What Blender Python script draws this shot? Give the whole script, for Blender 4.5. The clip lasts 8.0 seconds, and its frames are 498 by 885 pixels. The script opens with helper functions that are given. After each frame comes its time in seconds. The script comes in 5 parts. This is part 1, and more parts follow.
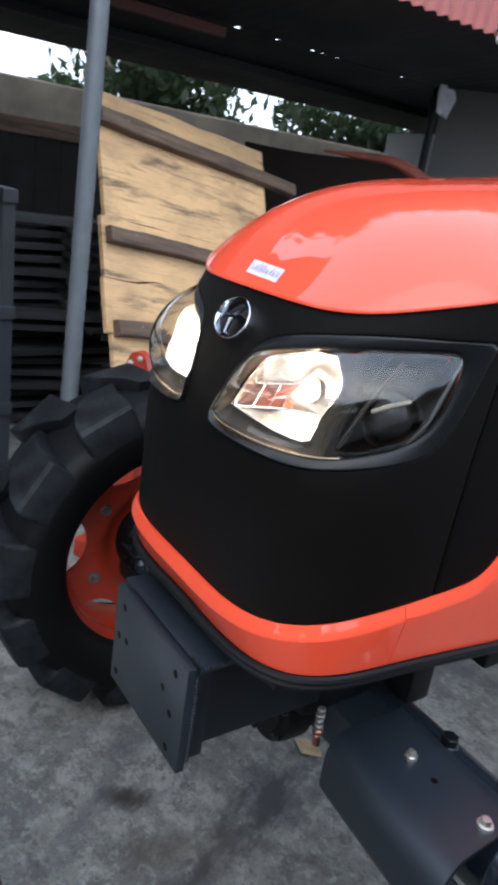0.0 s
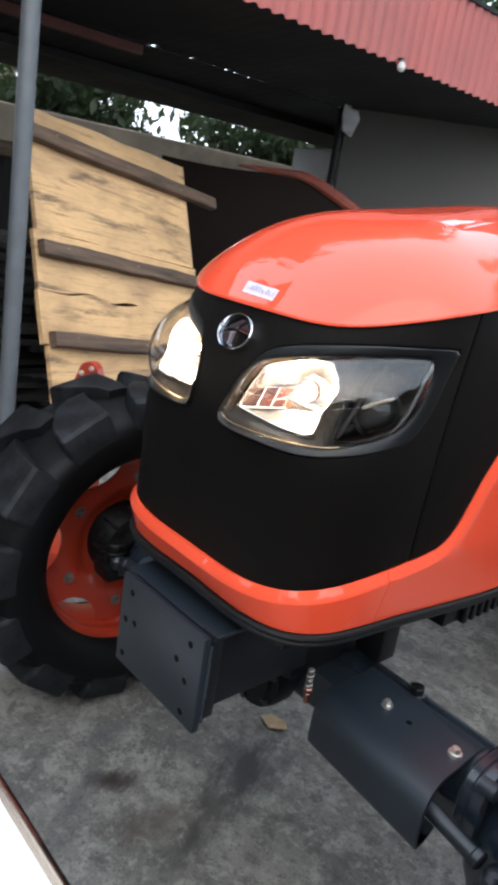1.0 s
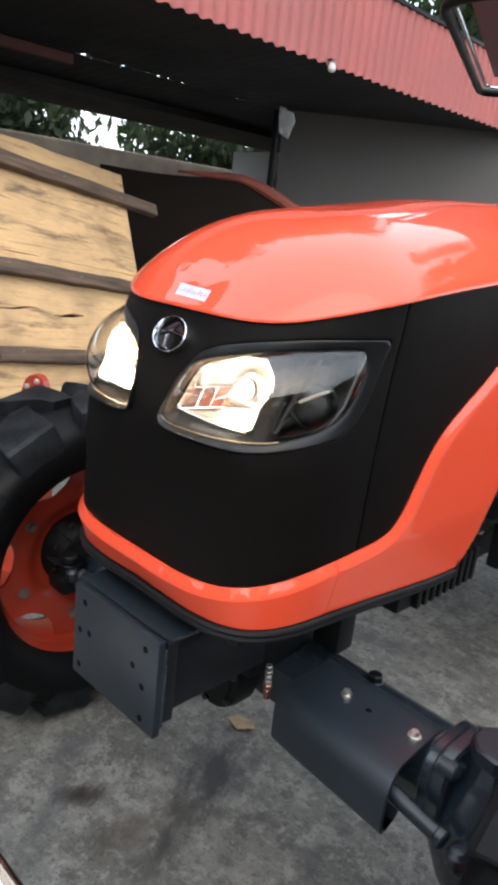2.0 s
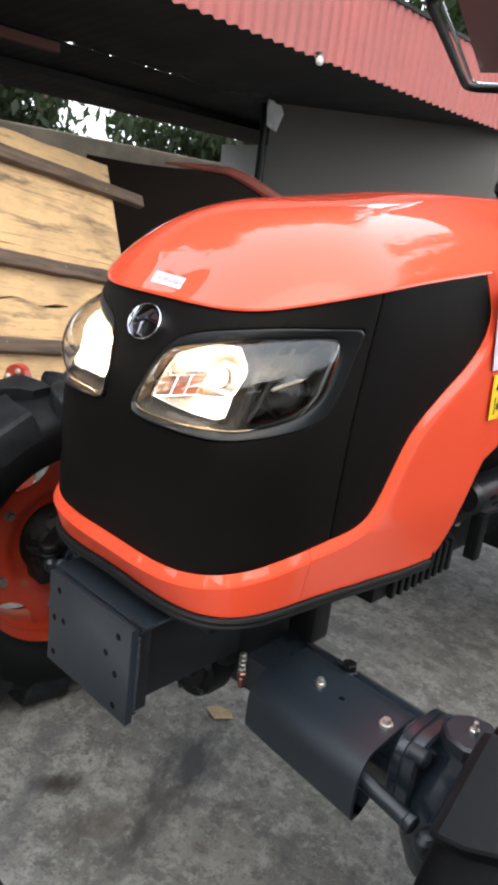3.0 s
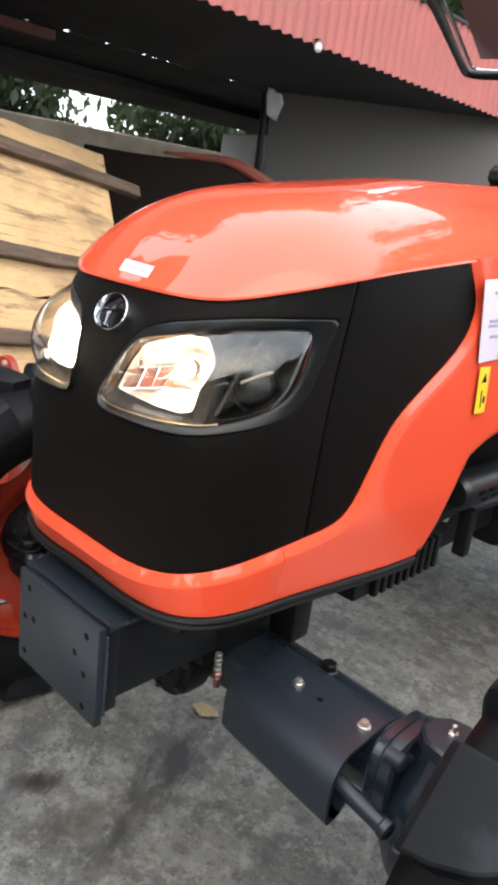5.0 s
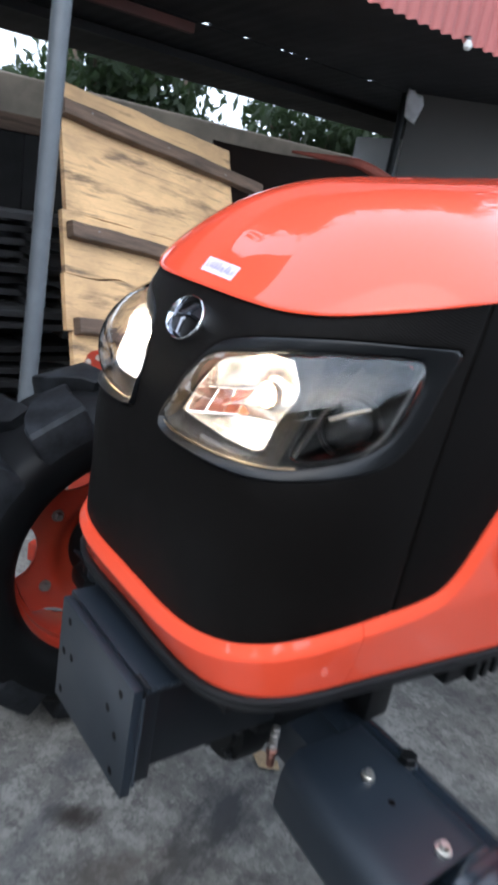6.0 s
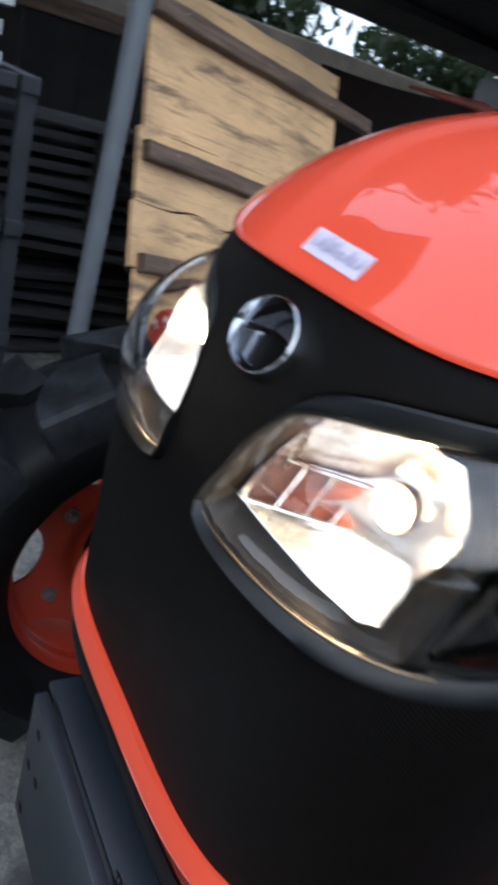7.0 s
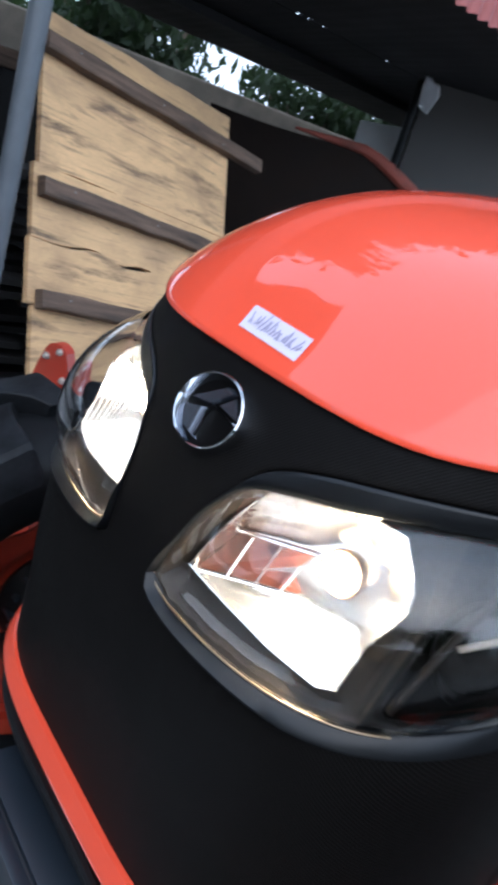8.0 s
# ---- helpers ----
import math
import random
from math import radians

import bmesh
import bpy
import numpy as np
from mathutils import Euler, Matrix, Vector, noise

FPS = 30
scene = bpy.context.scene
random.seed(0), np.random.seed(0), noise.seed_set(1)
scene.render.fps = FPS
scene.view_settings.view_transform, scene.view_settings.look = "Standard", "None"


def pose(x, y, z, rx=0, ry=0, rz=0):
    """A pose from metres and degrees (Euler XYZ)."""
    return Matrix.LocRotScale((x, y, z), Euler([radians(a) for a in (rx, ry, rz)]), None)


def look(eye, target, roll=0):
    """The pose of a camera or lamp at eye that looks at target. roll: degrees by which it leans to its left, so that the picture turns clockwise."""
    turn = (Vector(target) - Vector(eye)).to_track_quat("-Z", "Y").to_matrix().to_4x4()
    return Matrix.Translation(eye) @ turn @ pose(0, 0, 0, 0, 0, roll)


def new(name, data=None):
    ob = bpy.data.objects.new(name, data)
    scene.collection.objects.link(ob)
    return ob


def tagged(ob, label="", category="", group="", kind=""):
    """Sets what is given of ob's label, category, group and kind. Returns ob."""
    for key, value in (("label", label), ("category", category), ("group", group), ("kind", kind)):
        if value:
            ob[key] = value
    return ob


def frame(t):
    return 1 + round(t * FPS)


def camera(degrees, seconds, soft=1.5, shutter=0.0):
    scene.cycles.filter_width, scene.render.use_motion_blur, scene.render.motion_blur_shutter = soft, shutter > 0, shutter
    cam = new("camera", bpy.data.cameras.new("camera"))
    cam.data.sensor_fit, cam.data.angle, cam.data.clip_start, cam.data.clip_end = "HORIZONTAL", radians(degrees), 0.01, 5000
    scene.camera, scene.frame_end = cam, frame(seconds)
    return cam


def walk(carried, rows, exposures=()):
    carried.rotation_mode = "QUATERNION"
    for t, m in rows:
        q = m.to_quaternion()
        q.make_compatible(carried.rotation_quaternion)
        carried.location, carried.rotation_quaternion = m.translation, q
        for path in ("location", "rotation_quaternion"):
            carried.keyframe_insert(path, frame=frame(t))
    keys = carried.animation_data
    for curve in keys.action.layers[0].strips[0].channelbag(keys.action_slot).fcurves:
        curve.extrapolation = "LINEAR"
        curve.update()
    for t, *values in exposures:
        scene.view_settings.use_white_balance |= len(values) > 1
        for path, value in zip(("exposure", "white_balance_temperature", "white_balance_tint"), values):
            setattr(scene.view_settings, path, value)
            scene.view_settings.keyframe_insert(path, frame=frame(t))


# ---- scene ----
cam = camera(38.7, 8.0, soft=3.8, shutter=0.5)
PATH = [
    (0, (0.879, -0.492, 1.471), (-0.649, 0.613, 0.806), 8.5),
    (0.5, (0.907, -0.636, 1.485), (-0.525, 0.611, 0.859), 10.0),
    (1, (0.918, -0.717, 1.486), (-0.462, 0.595, 0.877), 8.9),
    (1.5, (0.934, -0.714, 1.491), (-0.384, 0.672, 0.905), 7.6),
    (2, (0.946, -0.699, 1.484), (-0.362, 0.696, 0.9), 6.3),
    (2.2, (0.954, -0.694, 1.481), (-0.307, 0.736, 0.876), 7.6),
    (3.3, (0.975, -0.684, 1.477), (-0.317, 0.725, 0.891), 6.8),
    (3.5, (0.98, -0.683, 1.482), (-0.317, 0.725, 0.903), 6.7),
    (4, (0.975, -0.68, 1.479), (-0.287, 0.75, 0.877), 6.7),
    (5.3, (0.983, -0.569, 1.472), (-0.334, 0.807, 0.836), 7.5),
    (5.5, (0.97, -0.532, 1.469), (-0.404, 0.767, 0.82), 7.8),
    (6, (0.843, -0.443, 1.464), (-0.634, 0.739, 0.815), 10.1),
    (6.2, (0.744, -0.381, 1.462), (-0.735, 0.811, 0.804), 11.3),
    (6.5, (0.611, -0.306, 1.465), (-0.805, 0.883, 0.703), 13.5),
    (7, (0.456, -0.222, 1.446), (-1.034, 0.822, 0.614), 16.6),
    (7.2, (0.405, -0.223, 1.440), (-1.094, 0.808, 0.585), 19.7),
    (7.5, (0.376, -0.242, 1.452), (-1.081, 0.868, 0.649), 19.2),
    (7.7, (0.395, -0.238, 1.46), (-1.046, 0.93, 0.713), 16.3),
    (8, (0.436, -0.269, 1.478), (-0.937, 1.01, 0.788), 17.7),
]
EXPOSURES = [(0.0, 1.15, 5850, 10), (1.0, 1.2, 6350, 10), (2.2, 1.35, 6550, 10), (4.0, 1.65, 6950, 10), (5.5, 1.65, 6450, 10), (6.0, 1.35, 5850, 10), (7.0, 0.69, 5650, 10), (7.5, 0.85, 5700, 10), (8.0, 0.87, 5400, 10)]
walk(cam, [(t, look(eye, target, roll)) for t, eye, target, roll in PATH], EXPOSURES)

# ---- light ----
world = bpy.data.worlds.new("sky")
scene.world = world
world.use_nodes = True
wn = world.node_tree
sky = wn.nodes.new("ShaderNodeTexSky")
sky.sky_type, sky.sun_disc = "NISHITA", False
sky.sun_elevation, sky.sun_rotation = radians(48), radians(130)
sky.air_density, sky.dust_density = 1.6, 4.0
pale = wn.nodes.new("ShaderNodeMixRGB")
pale.inputs[0].default_value = 0.8
pale.inputs[2].default_value = (7.0, 7.7, 8.6, 1)
wn.links.new(sky.outputs[0], pale.inputs[1])
wn.links.new(pale.outputs[0], wn.nodes["Background"].inputs[0])
wn.nodes["Background"].inputs[1].default_value = 0.15
sun = new("sun", bpy.data.lights.new("sun", "SUN"))
sun.data.energy, sun.data.angle, sun.data.color = 0.65, radians(75), (1.0, 0.95, 0.88)
sun.matrix_world = look((6, -5, 9), (0, 0, 0))


# ---- materials ----
def mat(name, base, rough=0.5, metal=0.0, vary=0.15, scale=6.0, bump=0.0, fine=120.0, coat=0.0, dirt=None, dirt_amount=0.4, stretch=(1, 1, 1), per_piece=0.0, shine=0.5, dirt_from=0.48, dirt_to=0.72):
    m = bpy.data.materials.new(name)
    m.use_nodes = True
    nt = m.node_tree
    b = nt.nodes["Principled BSDF"]
    link = nt.links.new
    co = nt.nodes.new("ShaderNodeTexCoord")
    mp = nt.nodes.new("ShaderNodeMapping")
    mp.inputs["Scale"].default_value = stretch
    link(co.outputs["Object"], mp.inputs[0])
    n1 = nt.nodes.new("ShaderNodeTexNoise")
    n1.inputs["Scale"].default_value, n1.inputs["Detail"].default_value = scale, 8
    n2 = nt.nodes.new("ShaderNodeTexNoise")
    n2.inputs["Scale"].default_value, n2.inputs["Detail"].default_value = fine, 5
    link(mp.outputs[0], n1.inputs[0])
    link(mp.outputs[0], n2.inputs[0])
    add = nt.nodes.new("ShaderNodeMath")
    add.operation = "MULTIPLY_ADD"
    add.inputs[1].default_value = 0.35
    link(n2.outputs[0], add.inputs[0])
    link(n1.outputs[0], add.inputs[2])
    ramp = nt.nodes.new("ShaderNodeMapRange")
    ramp.inputs["From Min"].default_value, ramp.inputs["From Max"].default_value = 0.4, 0.95
    ramp.inputs["To Min"].default_value, ramp.inputs["To Max"].default_value = 1 - vary, 1 + vary
    link(add.outputs[0], ramp.inputs[0])
    value = ramp.outputs[0]
    if per_piece:
        info = nt.nodes.new("ShaderNodeObjectInfo")
        pr = nt.nodes.new("ShaderNodeMapRange")
        pr.inputs["To Min"].default_value, pr.inputs["To Max"].default_value = 1 - per_piece, 1 + per_piece
        link(info.outputs["Random"], pr.inputs[0])
        mul = nt.nodes.new("ShaderNodeMath")
        mul.operation = "MULTIPLY"
        link(value, mul.inputs[0])
        link(pr.outputs[0], mul.inputs[1])
        value = mul.outputs[0]
    sc = nt.nodes.new("ShaderNodeVectorMath")
    sc.operation = "SCALE"
    sc.inputs[0].default_value = base
    link(value, sc.inputs["Scale"])
    colour = sc.outputs[0]
    if dirt:
        n3 = nt.nodes.new("ShaderNodeTexNoise")
        n3.inputs["Scale"].default_value, n3.inputs["Detail"].default_value, n3.inputs["Roughness"].default_value = scale * 0.6, 10, 0.65
        link(mp.outputs[0], n3.inputs[0])
        r3 = nt.nodes.new("ShaderNodeMapRange")
        r3.inputs["From Min"].default_value, r3.inputs["From Max"].default_value = dirt_from, dirt_to
        r3.inputs["To Max"].default_value = dirt_amount
        link(n3.outputs[0], r3.inputs[0])
        mx = nt.nodes.new("ShaderNodeMixRGB")
        mx.inputs[2].default_value = (*dirt, 1)
        link(r3.outputs[0], mx.inputs[0])
        link(colour, mx.inputs[1])
        colour = mx.outputs[0]
    link(colour, b.inputs["Base Color"])
    rr = nt.nodes.new("ShaderNodeMapRange")
    rr.inputs["From Min"].default_value, rr.inputs["From Max"].default_value = 0.4, 0.95
    rr.inputs["To Min"].default_value, rr.inputs["To Max"].default_value = max(0.02, rough * (0.82 if rough > 0.35 else 0.97)), min(1, rough * (1.2 if rough > 0.35 else 1.05))
    link(add.outputs[0], rr.inputs[0])
    link(rr.outputs[0], b.inputs["Roughness"])
    b.inputs["Metallic"].default_value = metal
    b.inputs["Specular IOR Level"].default_value = shine
    b.inputs["Coat Weight"].default_value, b.inputs["Coat Roughness"].default_value = coat, 0.03
    if bump:
        bp = nt.nodes.new("ShaderNodeBump")
        bp.inputs["Strength"].default_value, bp.inputs["Distance"].default_value = 0.6, bump
        link(add.outputs[0], bp.inputs["Height"])
        link(bp.outputs[0], b.inputs["Normal"])
    return m


def glass(name, tint=(1, 1, 1), rough=0.0, ior=1.33):
    m = bpy.data.materials.new(name)
    m.use_nodes = True
    b = m.node_tree.nodes["Principled BSDF"]
    b.inputs["Base Color"].default_value = (*tint, 1)
    b.inputs["Transmission Weight"].default_value, b.inputs["Roughness"].default_value, b.inputs["IOR"].default_value = 1.0, rough, ior
    return m


def glow(name, colour, strength):
    m = bpy.data.materials.new(name)
    m.use_nodes = True
    b = m.node_tree.nodes["Principled BSDF"]
    b.inputs["Base Color"].default_value = (*colour, 1)
    b.inputs["Emission Color"].default_value = (*colour, 1)
    b.inputs["Emission Strength"].default_value = strength
    return m


M_ORANGE = mat("orange_paint", (0.77, 0.080, 0.034), 0.42, vary=0.03, scale=3, coat=1.0, shine=0.12)
M_RIM = mat("orange_rim_paint", (0.37, 0.030, 0.011), 0.42, vary=0.12, scale=8, coat=0.3, dirt=(0.20, 0.09, 0.05), dirt_amount=0.35)
M_BLACK = mat("black_plastic", (0.0030, 0.0025, 0.0022), 0.5, vary=0.1, scale=4, shine=0.07)
M_SURROUND = mat("dark_grey_plastic", (0.0030, 0.0034, 0.0042), 0.30, vary=0.08, shine=0.32)


def grille():
    """Matt black plastic moulded with a fine regular mesh of dimples."""
    m = mat("black_mesh_plastic", (0.0030, 0.0025, 0.0022), 0.5, vary=0.1, scale=4, shine=0.07)
    nt = m.node_tree
    b = nt.nodes["Principled BSDF"]
    co = nt.nodes.new("ShaderNodeTexCoord")
    mp = nt.nodes.new("ShaderNodeMapping")
    mp.inputs["Scale"].default_value = (1, 0.0, 1)
    mp.inputs["Rotation"].default_value = (0, radians(45), 0)
    vo = nt.nodes.new("ShaderNodeTexVoronoi")
    vo.inputs["Scale"].default_value, vo.inputs["Randomness"].default_value = 430, 0
    nt.links.new(co.outputs["Object"], mp.inputs[0])
    nt.links.new(mp.outputs[0], vo.inputs["Vector"])
    mr = nt.nodes.new("ShaderNodeMapRange")
    mr.inputs["From Min"].default_value, mr.inputs["From Max"].default_value = 0.25, 0.55
    nt.links.new(vo.outputs["Distance"], mr.inputs[0])
    mx = nt.nodes.new("ShaderNodeMixRGB")
    mx.inputs[1].default_value, mx.inputs[2].default_value = (0.0010, 0.0008, 0.0007, 1), (0.0085, 0.0072, 0.0064, 1)
    nt.links.new(mr.outputs[0], mx.inputs[0])
    nt.links.new(mx.outputs[0], b.inputs["Base Color"])
    bp = nt.nodes.new("ShaderNodeBump")
    bp.inputs["Strength"].default_value, bp.inputs["Distance"].default_value = 0.5, 0.0008
    nt.links.new(vo.outputs["Distance"], bp.inputs["Height"])
    nt.links.new(bp.outputs[0], b.inputs["Normal"])
    return m


def fluted():
    """Bright reflector metal with fine upright flutes."""
    m = mat("fluted_reflector", (0.92, 0.90, 0.86), 0.16, metal=1.0, vary=0.03)
    nt = m.node_tree
    co = nt.nodes.new("ShaderNodeTexCoord")
    wv = nt.nodes.new("ShaderNodeTexWave")
    wv.inputs["Scale"].default_value, wv.inputs["Distortion"].default_value = 130, 0.0
    nt.links.new(co.outputs["Object"], wv.inputs[0])
    bp = nt.nodes.new("ShaderNodeBump")
    bp.inputs["Strength"].default_value, bp.inputs["Distance"].default_value = 0.5, 0.0012
    nt.links.new(wv.outputs[1], bp.inputs["Height"])
    nt.links.new(bp.outputs[0], nt.nodes["Principled BSDF"].inputs["Normal"])
    return m


M_GRILLE = grille()
M_RUBBER = mat("black_rubber", (0.006, 0.006, 0.0065), 0.5, vary=0.2, scale=12, shine=0.25)
M_TYRE = mat("tyre_rubber", (0.0022, 0.0025, 0.0030), 0.55, vary=0.25, scale=9, bump=0.0008, shine=0.18)
M_TREAD = mat("dusty_tread_rubber", (0.0036, 0.0041, 0.0050), 0.55, vary=0.3, scale=14, bump=0.0012, fine=90, dirt=(0.070, 0.080, 0.094), dirt_amount=0.30, shine=0.18, dirt_from=0.46, dirt_to=0.74)
M_CAST = mat("dark_painted_iron", (0.0105, 0.0155, 0.0220), 0.40, vary=0.10, scale=4, fine=260, shine=0.55)
M_GLOSSCAST = mat("glossy_dark_paint", (0.012, 0.0175, 0.025), 0.19, vary=0.06, scale=5, shine=0.7)
M_GUARD = mat("satin_dark_paint", (0.0125, 0.0180, 0.0255), 0.38, vary=0.08, scale=5, shine=0.60)
# darker than M_CAST: the bracket box's shade under the trim is in this colour
M_DARKSHADED = mat("dark_and_shaded_paint", (0.008, 0.0095, 0.0115), 0.34, vary=0.06, scale=6, shine=0.45)
M_FRAME = mat("black_painted_frame", (0.005, 0.0055, 0.006), 0.42, vary=0.2, scale=10, shine=0.2)
M_CHROME = mat("chrome", (0.70, 0.72, 0.75), 0.08, metal=1.0, vary=0.03)
M_STEEL = mat("zinc_steel", (0.74, 0.72, 0.66), 0.42, metal=1.0, vary=0.15, scale=60)
M_FITTING = mat("dull_zinc", (0.22, 0.21, 0.20), 0.45, metal=0.7, vary=0.2, scale=60)
M_COPPER = mat("copper_fitting", (0.30, 0.15, 0.12), 0.4, metal=1.0, vary=0.2, scale=60)
M_REFLECTOR = fluted()
M_RIB = mat("reflector_rib_chrome", (0.9, 0.88, 0.84), 0.15, metal=1.0, vary=0.03)
M_SHIELD = mat("bronze_shield", (0.13, 0.085, 0.05), 0.30, metal=1.0, vary=0.1)
M_BADGE = mat("satin_chrome", (0.24, 0.25, 0.28), 0.26, metal=1.0, vary=0.05)
M_BEZEL = mat("smoked_bezel", (0.0095, 0.0066, 0.0042), 0.32, vary=0.5, scale=22, fine=400, shine=0.22, dirt=(0.085, 0.066, 0.046), dirt_amount=0.5, dirt_from=0.62, dirt_to=0.69)
M_DARKBEZEL = mat("dark_bezel", (0.005, 0.0045, 0.004), 0.45, vary=0.1, shine=0.10)
M_GLINT = mat("painted_glint", (0.30, 0.23, 0.15), 0.3, metal=1.0, vary=0.1)
M_DARKGLASS = mat("dark_glass", (0.008, 0.0075, 0.007), 0.16, vary=0.05, shine=0.35)
M_GREYTRIM = mat("grey_lamp_trim", (0.035, 0.033, 0.03), 0.35, vary=0.1)
M_TANREFLECTION = mat("tan_reflection", (0.26, 0.22, 0.17), 0.4, vary=0.1)
M_REDBROWN = mat("red_brown_plastic", (0.036, 0.0095, 0.0050), 0.28, vary=0.3, scale=30)
M_LENS = glass("lamp_lens", ior=1.4)
M_BULB = glow("bulb", (1.0, 0.80, 0.52), 850.0)
M_WHITETOP = mat("white_gloss_laminate", (0.74, 0.74, 0.72), 0.2, vary=0.03, scale=3, coat=0.5)
M_DARKRIM = mat("steel_rim", (0.42, 0.34, 0.27), 0.16, metal=1.0, vary=0.1)
M_PAPER = mat("paper_label", (0.62, 0.56, 0.66), 0.6, vary=0.04)
M_INK = mat("ink", (0.32, 0.29, 0.40), 0.6, vary=0.1)
M_YELLOW = mat("yellow_label", (0.80, 0.55, 0.03), 0.4, vary=0.05)
M_GREEN = mat("green_label", (0.25, 0.55, 0.15), 0.5, vary=0.05)


def concrete():
    """Worn yard concrete: pale and dark cloudy patches, fine speckle, oil smears of their own shapes."""
    m = mat("concrete_floor", (0.155, 0.152, 0.139), 0.75, vary=0.5, scale=3.2, bump=0.003, fine=45, dirt=(0.065, 0.062, 0.058), dirt_amount=0.8)
    nt = m.node_tree
    link = nt.links.new
    b = nt.nodes["Principled BSDF"]
    co = nt.nodes.new("ShaderNodeTexCoord")
    colour = b.inputs["Base Color"].links[0].from_socket
    wobble = nt.nodes.new("ShaderNodeTexNoise")
    wobble.inputs["Scale"].default_value, wobble.inputs["Detail"].default_value, wobble.inputs["Roughness"].default_value = 13, 12, 0.72
    brush = nt.nodes.new("ShaderNodeMapping")
    brush.vector_type = "TEXTURE"
    brush.inputs["Rotation"].default_value = (0, 0, radians(115))
    brush.inputs["Scale"].default_value = (2.0, 0.75, 1)
    link(co.outputs["Object"], brush.inputs[0])
    link(brush.outputs[0], wobble.inputs[0])
    speck = nt.nodes.new("ShaderNodeTexNoise")
    speck.inputs["Scale"].default_value, speck.inputs["Detail"].default_value, speck.inputs["Roughness"].default_value = 28, 10, 0.75
    link(co.outputs["Object"], speck.inputs[0])
    sr = nt.nodes.new("ShaderNodeMapRange")
    sr.inputs["From Min"].default_value, sr.inputs["From Max"].default_value, sr.inputs["To Max"].default_value = 0.60, 0.72, 0.7
    link(speck.outputs[0], sr.inputs[0])
    mx = nt.nodes.new("ShaderNodeMixRGB")
    mx.inputs[2].default_value = (0.05, 0.048, 0.045, 1)
    link(sr.outputs[0], mx.inputs[0])
    link(colour, mx.inputs[1])
    colour = mx.outputs[0]
    for scale, lo, hi, k, c in ((5, 0.49, 0.60, 0.6, (0.080, 0.079, 0.074)), (9, 0.52, 0.60, 0.65, (0.258, 0.255, 0.235)), (14, 0.52, 0.60, 0.75, (0.068, 0.067, 0.063)), (24, 0.54, 0.61, 0.65, (0.240, 0.236, 0.217)), (38, 0.54, 0.61, 0.45, (0.055, 0.054, 0.052)), (80, 0.56, 0.63, 0.28, (0.27, 0.265, 0.24)), (120, 0.57, 0.64, 0.5, (0.05, 0.05, 0.048))):
        nz = nt.nodes.new("ShaderNodeTexNoise")
        nz.inputs["Scale"].default_value, nz.inputs["Detail"].default_value, nz.inputs["Roughness"].default_value = scale, 9, 0.68
        shift = nt.nodes.new("ShaderNodeMapping")
        shift.inputs["Location"].default_value = (scale * 0.37, scale * 0.11, 0)
        link(co.outputs["Object"], shift.inputs[0])
        link(shift.outputs[0], nz.inputs[0])
        nr = nt.nodes.new("ShaderNodeMapRange")
        nr.inputs["From Min"].default_value, nr.inputs["From Max"].default_value, nr.inputs["To Max"].default_value = lo, hi, k
        link(nz.outputs[0], nr.inputs[0])
        mx = nt.nodes.new("ShaderNodeMixRGB")
        mx.inputs[2].default_value = (*c, 1)
        link(nr.outputs[0], mx.inputs[0])
        link(colour, mx.inputs[1])
        colour = mx.outputs[0]
    # pits and scuffs: scale of the cells, share of them that show, size, strength, colour
    for scale, share, size, k, c in ((26, 0.62, 0.20, 0.45, (0.035, 0.034, 0.032)), (70, 0.56, 0.26, 0.5, (0.04, 0.039, 0.037)), (48, 0.60, 0.24, 0.28, (0.31, 0.30, 0.27))):
        bent = nt.nodes.new("ShaderNodeVectorMath")
        bent.operation = "MULTIPLY_ADD"
        bent.inputs[1].default_value = (0.05, 0.05, 0.0)
        link(wobble.outputs["Color"], bent.inputs[0])
        link(co.outputs["Object"], bent.inputs[2])
        vo = nt.nodes.new("ShaderNodeTexVoronoi")
        vo.voronoi_dimensions = "2D"
        vo.inputs["Scale"].default_value = scale
        link(bent.outputs[0], vo.inputs["Vector"])
        near = nt.nodes.new("ShaderNodeMapRange")
        near.inputs["From Min"].default_value, near.inputs["From Max"].default_value = size * 0.5, size
        near.inputs["To Min"].default_value, near.inputs["To Max"].default_value = 1, 0
        link(vo.outputs["Distance"], near.inputs[0])
        pick = nt.nodes.new("ShaderNodeTexNoise")
        pick.inputs["Scale"].default_value, pick.inputs["Detail"].default_value = scale * 0.22, 6
        link(co.outputs["Object"], pick.inputs[0])
        gate = nt.nodes.new("ShaderNodeMapRange")
        gate.inputs["From Min"].default_value, gate.inputs["From Max"].default_value, gate.inputs["To Max"].default_value = share - 0.07, share, k
        link(pick.outputs[0], gate.inputs[0])
        both = nt.nodes.new("ShaderNodeMath")
        both.operation = "MULTIPLY"
        link(near.outputs[0], both.inputs[0])
        link(gate.outputs[0], both.inputs[1])
        mx = nt.nodes.new("ShaderNodeMixRGB")
        mx.inputs[2].default_value = (*c, 1)
        link(both.outputs[0], mx.inputs[0])
        link(colour, mx.inputs[1])
        colour = mx.outputs[0]
